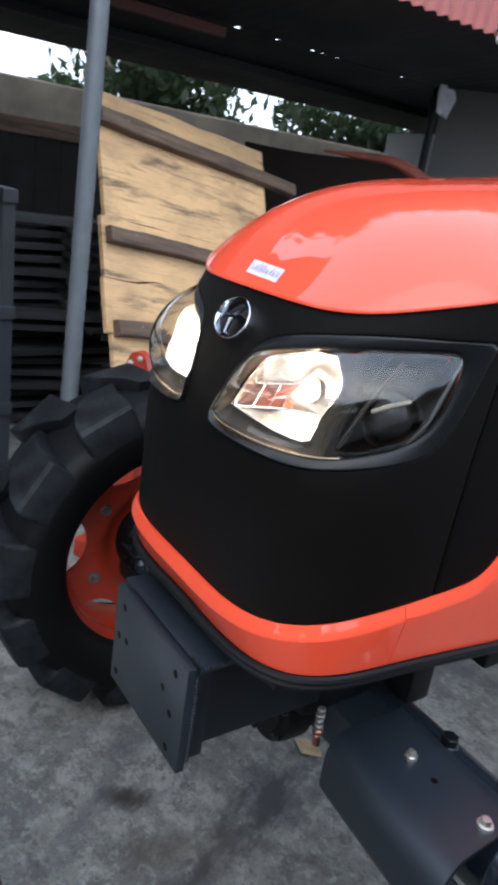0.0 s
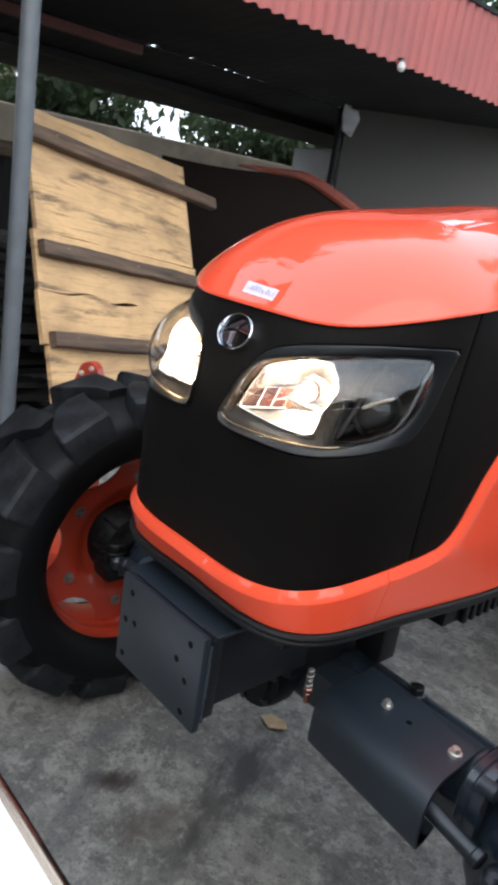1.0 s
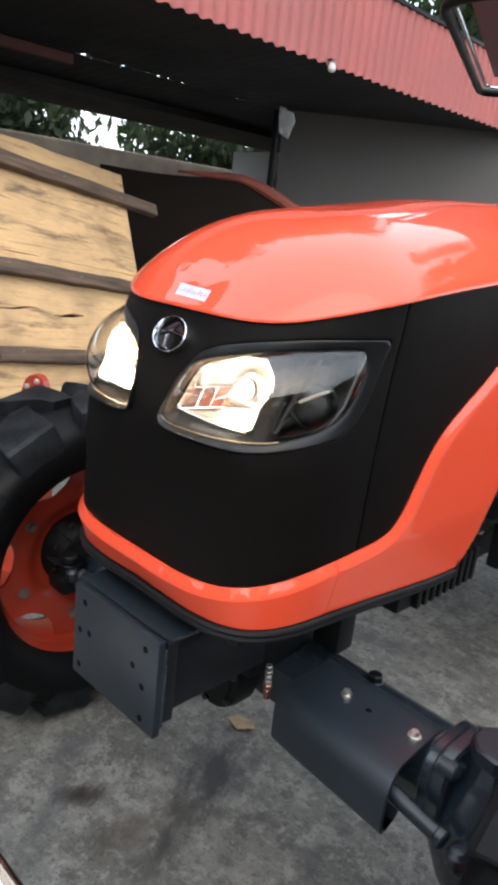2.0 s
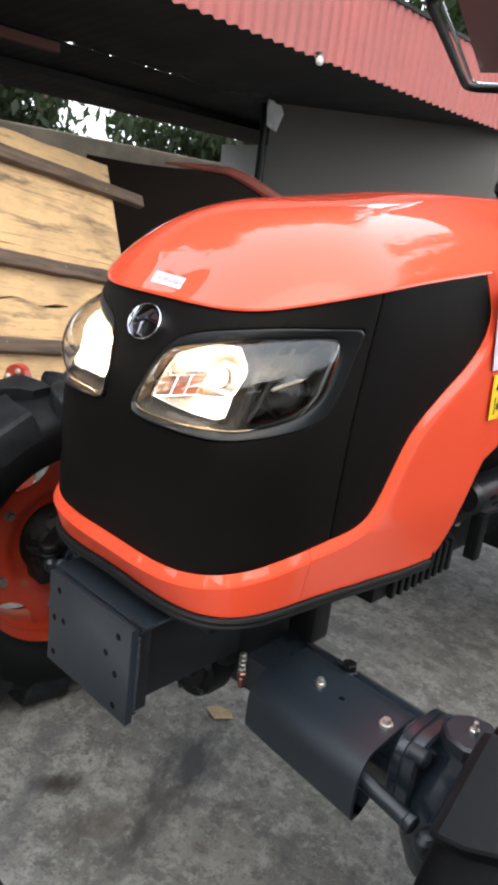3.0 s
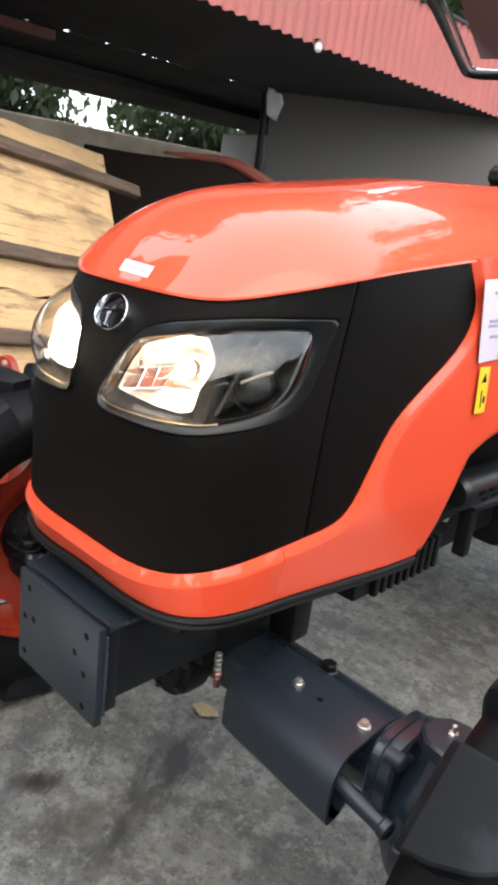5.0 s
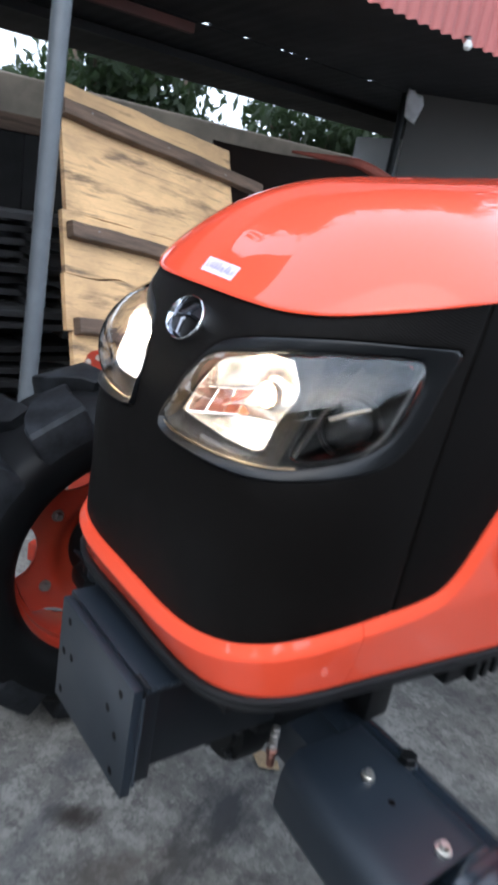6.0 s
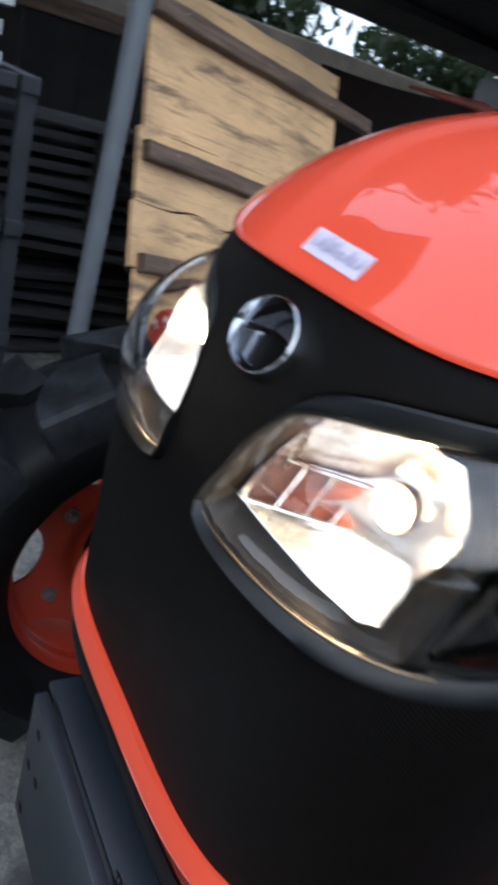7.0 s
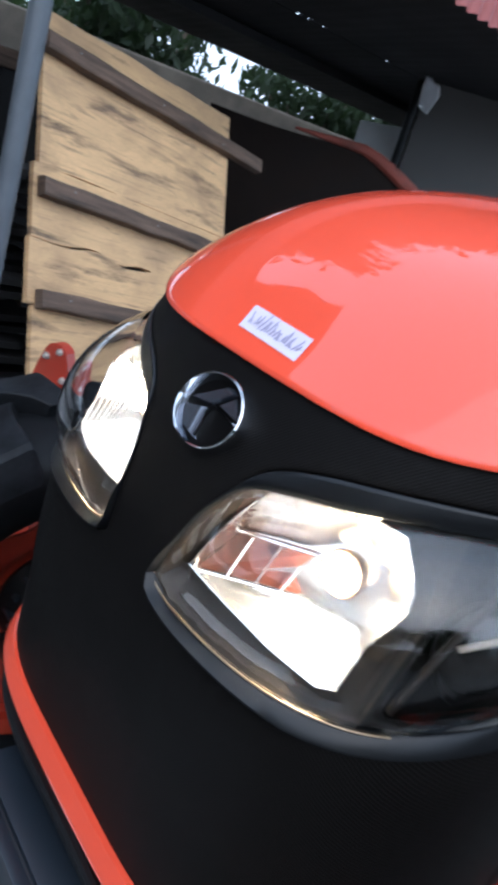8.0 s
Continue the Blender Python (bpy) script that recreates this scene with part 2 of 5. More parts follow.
    # smears: centre, half sizes, turn, strength, colour
    for cx, cy, rx, ry, turn, k, c in ((-0.18, 0.51, 0.15, 0.10, 115, 0.95, (0.026, 0.028, 0.032)), (-0.12, 0.36, 0.15, 0.06, 115, 0.75, (0.035, 0.034, 0.033)), (-0.16, 0.20, 0.13, 0.06, 70, 0.65, (0.060, 0.049, 0.040)), (-0.06, 0.21, 0.10, 0.05, 110, 0.85, (0.032, 0.031, 0.030)),
                                       (-0.34, 0.165, 0.060, 0.040, 50, 1.0, (0.022, 0.017, 0.014)), (-0.34, 0.165, 0.050, 0.034, 50, 0.8, (0.020, 0.015, 0.012)), (-0.34, 0.08, 0.16, 0.035, 130, 0.6, (0.06, 0.062, 0.066)), (-0.50, 0.24, 0.08, 0.05, 115, 0.6, (0.06, 0.063, 0.07)), (0.20, 0.49, 0.11, 0.035, 115, 0.55, (0.06, 0.06, 0.06)),
                                       (0.45, 0.95, 0.25, 0.06, 60, 0.5, (0.06, 0.06, 0.06)), (0.25, 1.2, 0.2, 0.08, 20, 0.5, (0.07, 0.07, 0.068)), (-0.2, 1.5, 0.3, 0.1, 20, 0.5, (0.06, 0.06, 0.06))):
        mp = nt.nodes.new("ShaderNodeMapping")
        mp.vector_type = "TEXTURE"
        mp.inputs["Location"].default_value = (cx, cy, 0)
        mp.inputs["Rotation"].default_value = (0, 0, radians(turn))
        mp.inputs["Scale"].default_value = (rx, ry, 1)
        link(co.outputs["Object"], mp.inputs[0])
        ln = nt.nodes.new("ShaderNodeVectorMath")
        ln.operation = "LENGTH"
        link(mp.outputs[0], ln.inputs[0])
        ad = nt.nodes.new("ShaderNodeMath")
        ad.operation = "MULTIPLY_ADD"
        ad.inputs[1].default_value = 3.0
        link(wobble.outputs[0], ad.inputs[0])
        link(ln.outputs["Value"], ad.inputs[2])
        mr = nt.nodes.new("ShaderNodeMapRange")
        mr.inputs["From Min"].default_value, mr.inputs["From Max"].default_value = 1.75, 2.75
        mr.inputs["To Min"].default_value, mr.inputs["To Max"].default_value = k, 0
        link(ad.outputs[0], mr.inputs[0])
        mx = nt.nodes.new("ShaderNodeMixRGB")
        mx.inputs[2].default_value = (*c, 1)
        link(mr.outputs[0], mx.inputs[0])
        link(colour, mx.inputs[1])
        colour = mx.outputs[0]
    link(colour, b.inputs["Base Color"])
    return m


def leafy():
    m = mat("leaves", (0.022, 0.040, 0.016), 0.6, vary=0.4, scale=1.5, fine=8)
    nt = m.node_tree
    b = nt.nodes["Principled BSDF"]
    tr = nt.nodes.new("ShaderNodeBsdfTranslucent")
    tr.inputs[0].default_value = (0.045, 0.075, 0.025, 1)
    mix = nt.nodes.new("ShaderNodeMixShader")
    mix.inputs[0].default_value = 0.45
    nt.links.new(b.outputs[0], mix.inputs[1])
    nt.links.new(tr.outputs[0], mix.inputs[2])
    nt.links.new(mix.outputs[0], nt.nodes["Material Output"].inputs[0])
    return m


def weathered_boards():
    """Pale boards with long grain, dark streaks and knots."""
    m = mat("pale_boards", (0.60, 0.385, 0.190), 0.75, vary=0.2, scale=2.2, bump=0.002, stretch=(1, 1, 3.0), fine=40, per_piece=0.2)
    nt = m.node_tree
    link = nt.links.new
    b = nt.nodes["Principled BSDF"]
    co = nt.nodes.new("ShaderNodeTexCoord")
    colour = b.inputs["Base Color"].links[0].from_socket
    # streaks: stretch, scale, threshold from and to, strength, colour
    for stretch, scale, lo, hi, k, c in (((1.2, 1, 22), 3.0, 0.50, 0.74, 0.5, (0.38, 0.24, 0.12)), ((0.55, 1, 3.6), 2.6, 0.525, 0.66, 0.92, (0.085, 0.058, 0.04)), ((0.8, 1, 1.6), 2.0, 0.46, 0.70, 0.75, (0.27, 0.17, 0.095)), ((0.45, 1, 9), 5.0, 0.56, 0.70, 0.75, (0.10, 0.068, 0.05))):
        mp = nt.nodes.new("ShaderNodeMapping")
        mp.inputs["Scale"].default_value = stretch
        mp.inputs["Location"].default_value = (scale, 0, scale * 1.7)
        link(co.outputs["Object"], mp.inputs[0])
        nz = nt.nodes.new("ShaderNodeTexNoise")
        nz.inputs["Scale"].default_value, nz.inputs["Detail"].default_value, nz.inputs["Roughness"].default_value = scale, 9, 0.66
        nz.inputs["Distortion"].default_value = 0.35
        link(mp.outputs[0], nz.inputs[0])
        mr = nt.nodes.new("ShaderNodeMapRange")
        mr.inputs["From Min"].default_value, mr.inputs["From Max"].default_value, mr.inputs["To Max"].default_value = lo, hi, k
        link(nz.outputs[0], mr.inputs[0])
        mx = nt.nodes.new("ShaderNodeMixRGB")
        mx.inputs[2].default_value = (*c, 1)
        link(mr.outputs[0], mx.inputs[0])
        link(colour, mx.inputs[1])
        colour = mx.outputs[0]
    link(colour, b.inputs["Base Color"])
    return m


M_CONCRETE = concrete()
M_EARTH = mat("earth", (0.16, 0.14, 0.11), 0.9, vary=0.4, scale=1.5, bump=0.01)
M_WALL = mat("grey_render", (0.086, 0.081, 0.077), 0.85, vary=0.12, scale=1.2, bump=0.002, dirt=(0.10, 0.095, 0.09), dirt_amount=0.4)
M_OLDWALL = mat("old_concrete_wall", (0.235, 0.205, 0.16), 0.9, vary=0.4, scale=2.2, bump=0.006, dirt=(0.075, 0.072, 0.055), dirt_amount=0.75)
M_REDSHEET = mat("red_roof_sheet", (0.36, 0.098, 0.088), 0.5, vary=0.12, scale=2.0, dirt=(0.30, 0.12, 0.10), dirt_amount=0.4)
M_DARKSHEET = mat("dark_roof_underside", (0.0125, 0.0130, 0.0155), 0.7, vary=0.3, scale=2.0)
M_PURLIN = mat("red_oxide_purlin", (0.13, 0.05, 0.042), 0.6, vary=0.2, scale=5)
M_GALV = mat("grey_painted_pipe", (0.105, 0.118, 0.130), 0.45, vary=0.15, scale=10)
M_PLY = weathered_boards()
M_BATTEN = mat("weathered_batten", (0.125, 0.083, 0.058), 0.85, vary=0.6, scale=3, bump=0.005, stretch=(1.2, 1, 10), dirt=(0.026, 0.019, 0.015), dirt_amount=0.75, fine=60, per_piece=0.15)
M_DARKWOOD = mat("near_black_wood", (0.0065, 0.006, 0.006), 0.85, vary=0.4, scale=5, bump=0.003, per_piece=0.3)
M_RACK = mat("slate_grey_steel", (0.013, 0.016, 0.021), 0.5, vary=0.2, scale=10)
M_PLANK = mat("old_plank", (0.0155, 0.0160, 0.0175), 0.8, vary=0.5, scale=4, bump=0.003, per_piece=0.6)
M_WHITEBOARD = mat("pale_planks", (0.40, 0.41, 0.41), 0.6, vary=0.2, scale=4, per_piece=0.15)
M_RUST = mat("faded_red_machine_paint", (0.24, 0.055, 0.035), 0.6, vary=0.3, scale=8, dirt=(0.08, 0.04, 0.03), dirt_amount=0.5)
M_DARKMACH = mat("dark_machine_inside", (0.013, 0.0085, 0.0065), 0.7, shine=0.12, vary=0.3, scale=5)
M_MAROON = mat("maroon_canopy", (0.16, 0.02, 0.02), 0.35, vary=0.1, scale=3)
M_LEAF = leafy()
M_BARK = mat("bark", (0.10, 0.075, 0.055), 0.9, vary=0.4, scale=8, bump=0.01, stretch=(1, 1, 0.3))
M_DRYLEAF = mat("dry_leaf", (0.30, 0.22, 0.13), 0.8, vary=0.3, scale=40)
M_PALEDAYLIT = mat("pale_and_daylit", (0.55, 0.55, 0.54), 0.85, vary=0.12, scale=2, dirt=(0.35, 0.34, 0.31), dirt_amount=0.5)
# near-white, for the patch of daylight by the corner post
M_DAYPATCH = mat("pale_day_patch", (0.80, 0.84, 0.88), 0.3, vary=0.05, scale=8)


# ---- builders ----
def mesh(name, verts, faces, material, smooth=True):
    me = bpy.data.meshes.new(name)
    me.from_pydata([tuple(v) for v in verts], [], faces)
    me.materials.append(material)
    me.update()
    for p in me.polygons:
        p.use_smooth = smooth
    return me


def thing(name, at=(0, 0, 0), turn=0.0, label="", category="", group="", kind=""):
    ob = new(name)
    ob.empty_display_size = 0.1
    ob.matrix_basis = pose(*at, 0, 0, turn)
    return tagged(ob, label, category, group, kind)


def solid(name, verts, faces, material, label="", category="", kind="", smooth=False, group=""):
    return tagged(new(name, mesh(name, verts, faces, material, smooth)), label, category, group, kind)


def part(name, vf, material, parent, label="", smooth=True, sharp=35):
    ob = new(name, mesh(name, vf[0], vf[1], material, smooth))
    ob.parent = parent
    if smooth and sharp:
        ob.data.set_sharp_from_angle(angle=radians(sharp))
    if label:
        ob["label"] = label
    return ob


def join(*shapes):
    v, f = [], []
    for sv, sf in shapes:
        k = len(v)
        v += [tuple(p) for p in sv]
        f += [tuple(i + k for i in q) for q in sf]
    return v, f


def moved(vf, m):
    return [tuple(m @ Vector(p)) for p in vf[0]], vf[1]


def box(x0, x1, y0, y1, z0, z1, r=0.004):
    """A box with chamfered edges."""
    bm = bmesh.new()
    bmesh.ops.create_cube(bm, size=1.0)
    for v in bm.verts:
        v.co = Vector(((x0 + x1) / 2 + v.co.x * (x1 - x0), (y0 + y1) / 2 + v.co.y * (y1 - y0), (z0 + z1) / 2 + v.co.z * (z1 - z0)))
    if r:
        bmesh.ops.bevel(bm, geom=list(bm.edges), offset=min(r, 0.3 * min(x1 - x0, y1 - y0, z1 - z0)), segments=2, affect="EDGES", profile=0.6)
    bm.verts.index_update()
    out = [tuple(v.co) for v in bm.verts], [tuple(v.index for v in f.verts) for f in bm.faces]
    bm.free()
    return out


def lathe(profile, n=40, axis="X", closed=False, a0=0.0, a1=360.0):
    """Turns (along, radius) pairs round an axis."""
    v, f = [], []
    full = abs(a1 - a0) > 359
    cols = n if full else n + 1
    for i in range(cols):
        a = radians(a0 + (a1 - a0) * i / n)
        c, s = math.cos(a), math.sin(a)
        for h, r in profile:
            v.append({"X": (h, r * c, r * s), "Y": (r * s, h, r * c), "Z": (r * c, r * s, h)}[axis])
    k = len(profile)
    for i in range(n):
        j = (i + 1) % cols
        for q in range(k if closed else k - 1):
            p = (q + 1) % k
            f.append((i * k + q, i * k + p, j * k + p, j * k + q))
    return v, f


def rod(a, b, r, n=14, cap=True):
    a, b = Vector(a), Vector(b)
    d = b - a
    length = d.length
    ch = min(r * 0.25, length * 0.2)
    prof = [(0, 0.0001), (0, r - ch), (ch, r), (length - ch, r), (length, r - ch), (length, 0.0001)] if cap else [(0, r), (length, r)]
    m = Matrix.Translation(a) @ d.to_track_quat("Z", "Y").to_matrix().to_4x4()
    return moved(lathe(prof, n, "Z"), m)


def tube(points, r, n=10):
    """A bent pipe along points."""
    pts = [Vector(p) for p in points]
    v, f = [], []
    up = Vector((0.13, 0.21, 1)).normalized()
    for i, p in enumerate(pts):
        d = (pts[min(i + 1, len(pts) - 1)] - pts[max(i - 1, 0)]).normalized()
        s = d.cross(up).normalized()
        u = s.cross(d)
        for k in range(n):
            a = 2 * math.pi * k / n
            v.append(tuple(p + (r[i] if isinstance(r, list) else r) * (math.cos(a) * s + math.sin(a) * u)))
    for i in range(len(pts) - 1):
        for k in range(n):
            f.append((i * n + k, i * n + (k + 1) % n, (i + 1) * n + (k + 1) % n, (i + 1) * n + k))
    f.append(tuple(range(n))[::-1])
    f.append(tuple(range((len(pts) - 1) * n, len(pts) * n)))
    return v, f


def bolt(at, along, r=0.010, h=0.012, washer=True):
    """A hexagon bolt head, with its washer."""
    m = Matrix.Translation(at) @ Vector(along).to_track_quat("Z", "Y").to_matrix().to_4x4()
    shapes = [moved(lathe([(-0.002, 0.0001), (-0.002, r), (h * 0.85, r), (h, r * 0.85), (h, 0.0001)], 6, "Z"), m)]
    if washer:
        shapes.append(moved(lathe([(-0.004, 0.0001), (-0.004, r * 1.5), (0.002, r * 1.5), (0.0025, r * 0.9)], 20, "Z"), m))
    return join(*shapes)


def slab(outline, z0, z1):
    """An upright prism over an outline in plan."""
    k = len(outline)
    v = [(x, y, z0) for x, y in outline] + [(x, y, z1) for x, y in outline]
    f = [tuple(range(k))[::-1], tuple(range(k, 2 * k))] + [(i, (i + 1) % k, k + (i + 1) % k, k + i) for i in range(k)]
    return v, f


# ---- ground and shed ----
def ground():
    n = 120
    v, f = [], []
    for i in range(n + 1):
        for j in range(n + 1):
            x, y = -9 + 16 * i / n, -7 + 18 * j / n
            v.append((x, y, 0.004 * noise.noise((x * 1.3, y * 1.3, 0)) + 0.0015 * noise.noise((x * 6, y * 6, 3))))
    for i in range(n):
        for j in range(n):
            a = i * (n + 1) + j
            f.append((a, a + n + 1, a + n + 2, a + 1))
    solid("floor", v, f, M_CONCRETE, "stained grey concrete yard floor with dark oil marks", "floor", "structure", True)
    solid("ground", [(-400, -400, -0.03), (400, -400, -0.03), (400, 400, -0.03), (-400, 400, -0.03)], [(0, 1, 2, 3)], M_EARTH, "bare brown earth round the yard", "ground", "structure")


def corrugated(y0, y1, z0, z1, x, pitch=0.105, depth=0.022):
    n = int((y1 - y0) / pitch * 8)
    v, f = [], []
    for i in range(n + 1):
        y = y0 + (y1 - y0) * i / n
        s = math.sin(2 * math.pi * (y - y0) / pitch)
        d = depth * 0.5 * max(-0.8, min(0.8, 1.6 * s))
        for zz in (z0, z1):
            v += [(x + d, y, zz + 0.006 * s), (x + d - 0.003, y, zz + 0.006 * s)]
    for i in range(n):
        a, b = 4 * i, 4 * i + 4
        f += [(a, b, b + 2, a + 2), (a + 1, a + 3, b + 3, b + 1), (a, a + 1, b + 1, b), (a + 2, b + 2, b + 3, a + 3)]
    return v, f


def roof_z(x):
    return 2.62 + 0.0706 * (x + 2.6)


def shed():
    roof = thing("shed_roof", label="dark corrugated shed roof with a red sheet-metal edge", category="roof", kind="structure")
    gaps = [(2.40, 2.45), (2.76, 2.79), (3.10, 3.13), (3.20, 3.22), (3.35, 3.37), (4.05, 4.08), (4.75, 4.78), (4.90, 4.93)]
    sheets = []
    for x0, x1 in ((-5.8, -4.03), (-3.97, -2.58)):
        n = 260
        v, f = [], []
        for i in range(n + 1):
            y = -6 + 16 * i / n
            d = 0.002 * (i % 2)
            for x in (x0, x1):
                v += [(x, y, roof_z(x) + d), (x, y, roof_z(x) + d + 0.004)]
        for i in range(n):
            a, b = 4 * i, 4 * i + 4
            f += [(a, b, b + 2, a + 2), (a + 1, a + 3, b + 3, b + 1), (a, a + 1, b + 1, b), (a + 2, b + 2, b + 3, a + 3)]
        sheets.append((v, f))
    ends = [-6.0] + [e for g in gaps for e in g] + [10.0]
    for a, b in zip(ends[0::2], ends[1::2]):
        sheets.append(box(-4.05, -3.95, a, b, roof_z(-4.0) + 0.0065, roof_z(-4.0) + 0.03, 0))
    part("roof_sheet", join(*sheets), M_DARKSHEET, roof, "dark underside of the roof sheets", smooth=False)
    part("fascia_sheet", corrugated(-6, 10, 2.58, 3.14, -2.56), M_REDSHEET, roof, "faded red corrugated sheet")
    upper = corrugated(-6, 10, 0, 2.6, 0)
    tilt = Matrix.Translation((-2.62, 0, 3.12)) @ Matrix.Rotation(radians(-68), 4, "Y")
    part("upper_sheet", moved(upper, tilt), M_REDSHEET, roof, "faded red corrugated sheet")
    part("edge_strip", box(-2.60, -2.54, -6, 10, 3.135, 3.165), M_FRAME, roof)
    for x, y1 in ((-4.06, 2.34), (-4.8, 10)):
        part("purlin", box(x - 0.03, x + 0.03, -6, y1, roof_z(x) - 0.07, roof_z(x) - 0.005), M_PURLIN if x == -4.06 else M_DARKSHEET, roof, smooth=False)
    for y in (-3.2, 0.81):
        part("rafter", moved(box(-5.8, -2.62, y - 0.03, y + 0.03, -0.1, -0.07), Matrix.Translation((0, 0, 2.62 + 0.0706 * 2.6)) @ Matrix.Rotation(radians(-4.04), 4, "Y")), M_FRAME, roof)
    post = thing("shed_post", (-2.494, 0.767, 0), label="tall grey-painted steel pipe post under the shed edge", category="post", kind="structure")
    part("pipe", rod((0, 0, 0.0), (-0.171, 0.118, 2.57), 0.044, 24), M_GALV, post)
    part("foot_plate", box(-0.09, 0.09, -0.09, 0.09, 0.003, 0.012), M_GALV, post)
    solid("wall_back", *box(-6.8, -6.6, -8, 12, -0.02, 2.17, 0.02), M_OLDWALL, "low weathered concrete boundary wall with moss stains", "wall", "structure")
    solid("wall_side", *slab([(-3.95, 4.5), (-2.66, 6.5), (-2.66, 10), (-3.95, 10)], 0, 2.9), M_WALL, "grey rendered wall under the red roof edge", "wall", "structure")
    screen = thing("timber_screen", (-4.9, -1.0, 0), label="dark old timber screen with a heavy top beam", category="screen", kind="structure")
    for i in range(36):
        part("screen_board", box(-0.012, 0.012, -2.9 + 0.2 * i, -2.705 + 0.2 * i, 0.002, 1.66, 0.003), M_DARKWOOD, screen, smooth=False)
    part("screen_beam", box(-0.06, 0.06, -3.0, 4.4, 1.62, 1.74, 0.01), M_BATTEN, screen, smooth=False)
    # paler than the grey wall: the daylight on the pier is in its colour
    solid("wall_pier", *box(-5.42, -4.72, 5.3, 5.5, 0, 2.26, 0.01), M_PALEDAYLIT, "pale grey rendered pier", "wall", "structure")


def unseen_walls():
    """Unseen walls added behind the camera to block low sky and darken reflections."""
    solid("wall_east", *box(6.5, 6.8, -8.3, 8, -0.02, 2.2, 0.02), M_OLDWALL, "plain weathered wall closing the yard", "wall", "structure")
    solid("wall_south", *box(-2.6, 2.6, -8.3, -8.0, -0.02, 5.2, 0.02), M_WALL, "plain tall grey rendered wall closing the yard", "wall", "structure")
    for name, x0, x1 in (("wall_south_east", 2.6, 6.5), ("wall_south_west", -6.5, -2.6)):
        solid(name, *box(x0, x1, -8.25, -8.05, -0.02, 2.2, 0.02), M_OLDWALL, "plain weathered wall closing the yard", "wall", "structure")
    end = thing("corner_post", (-3.93, 4.40, 0), label="dark steel corner post at the grey wall", category="post", kind="structure")
    part("pipe", rod((0, 0, 0), (0, 0, 2.5), 0.035), M_FRAME, end)


def unseen_cover():
    """An unseen roof, added for the dark straight-edged patch mirrored in the bonnet."""
    ob = thing("unseen_roof", label="dark sheet-metal roof on steel posts, added out of view for the bonnet reflection", category="roof", kind="structure")
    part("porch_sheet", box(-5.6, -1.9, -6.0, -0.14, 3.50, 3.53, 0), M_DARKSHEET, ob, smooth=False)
    for y in (-5.8, -2.9, -0.25):
        part("porch_beam", box(-5.6, -1.9, y - 0.04, y + 0.04, 3.42, 3.50, 0.004), M_FRAME, ob, smooth=False)
        part("porch_post", rod((-5.4, y, 0.0), (-5.4, y, 3.45), 0.045), M_GALV, ob)
        part("porch_post", rod((-2.75, y, 3.05), (-2.75, y, 3.45), 0.045), M_GALV, ob)


ground()
shed()
unseen_walls()
unseen_cover()


# ---- tractor body surface ----
# A bonnet shell: 'a' runs round the nose in degrees (0 at the middle of the front, 90 where the side turns straight,
# past that 180 degrees are a metre along the side), z is the height.
YB = 0.40


def nose(z):
    return float(np.mean(np.interp([z - 0.03, z - 0.015, z, z + 0.015, z + 0.03], (0.80, 0.90, 1.05, 1.15, 1.22, 1.29, 1.34, 1.40), (0.05, 0.043, 0.033, 0.036, 0.054, 0.084, 0.108, 0.14))))


def half_width(z):
    return float(np.interp(z, (0.80, 0.90, 1.10, 1.33, 1.50), (0.292, 0.297, 0.305, 0.311, 0.311)))


def squareness(z):
    return float(np.interp(z, (0.80, 0.88, 1.00, 1.12, 1.20, 1.29, 1.40), (5.0, 4.6, 3.8, 3.7, 3.3, 2.7, 2.6)))


def shell(a, z):
    s = 1 if a >= 0 else -1
    a = abs(a)
    if a >= 90:
        return Vector((s * half_width(z), YB + (a - 90) / 180, z))
    n, c, d = squareness(z), math.cos(radians(a)), math.sin(radians(a))
    k = (c ** n + d ** n) ** (-1 / n)
    return Vector((s * half_width(z) * k * d, YB - (YB - nose(z)) * k * c, z))


def shell_out(a, z):
    da = shell(a + 0.6, z) - shell(a - 0.6, z)
    dz = shell(a, z + 0.006) - shell(a, z - 0.006)
    return da.cross(dz).normalized()


LOW = ((0, 0.884), (20, 0.885), (30, 0.888), (37, 0.902), (46, 0.914), (54, 0.928), (67, 0.939), (82, 0.944), (90, 0.951))
SWEEP = ((96, 0.975), (101, 1.028), (106, 1.088), (112, 1.136), (126, 1.192), (141, 1.245), (149, 1.292), (150.5, 1.33), (149.5, 1.365), (143, 1.408))
HIGH = ((0, 1.337), (12, 1.338), (23, 1.336), (33, 1.338), (41, 1.347), (54, 1.371), (73, 1.394), (106, 1.416), (137, 1.434), (159, 1.447), (270, 1.478))
REAR = ((158.6, 0.780), (164.4, 0.842), (168.5, 0.926), (174.6, 0.999), (187.6, 1.031), (199, 1.044), (270, 1.07))


def along(curve, a):
    xs, ys = [p[0] for p in curve], [p[1] for p in curve]
    return float(np.mean([np.interp(abs(a + d), xs, ys) for d in (-9, -6, -3, 0, 3, 6, 9)]))


def eased(points, times=2):
    """Rounds the corners of an open line."""
    for _ in range(times):
        out = [points[0]]
        for p, q in zip(points, points[1:]):
            out += [(p[0] * 0.75 + q[0] * 0.25, p[1] * 0.75 + q[1] * 0.25), (p[0] * 0.25 + q[0] * 0.75, p[1] * 0.25 + q[1] * 0.75)]
        points = out + [points[-1]]
    return points


def bottom(a):
    return along(((0, 0.836), (18, 0.831), (50, 0.833), (68, 0.830), (92, 0.812), (131, 0.787), (158.6, 0.780)), a)


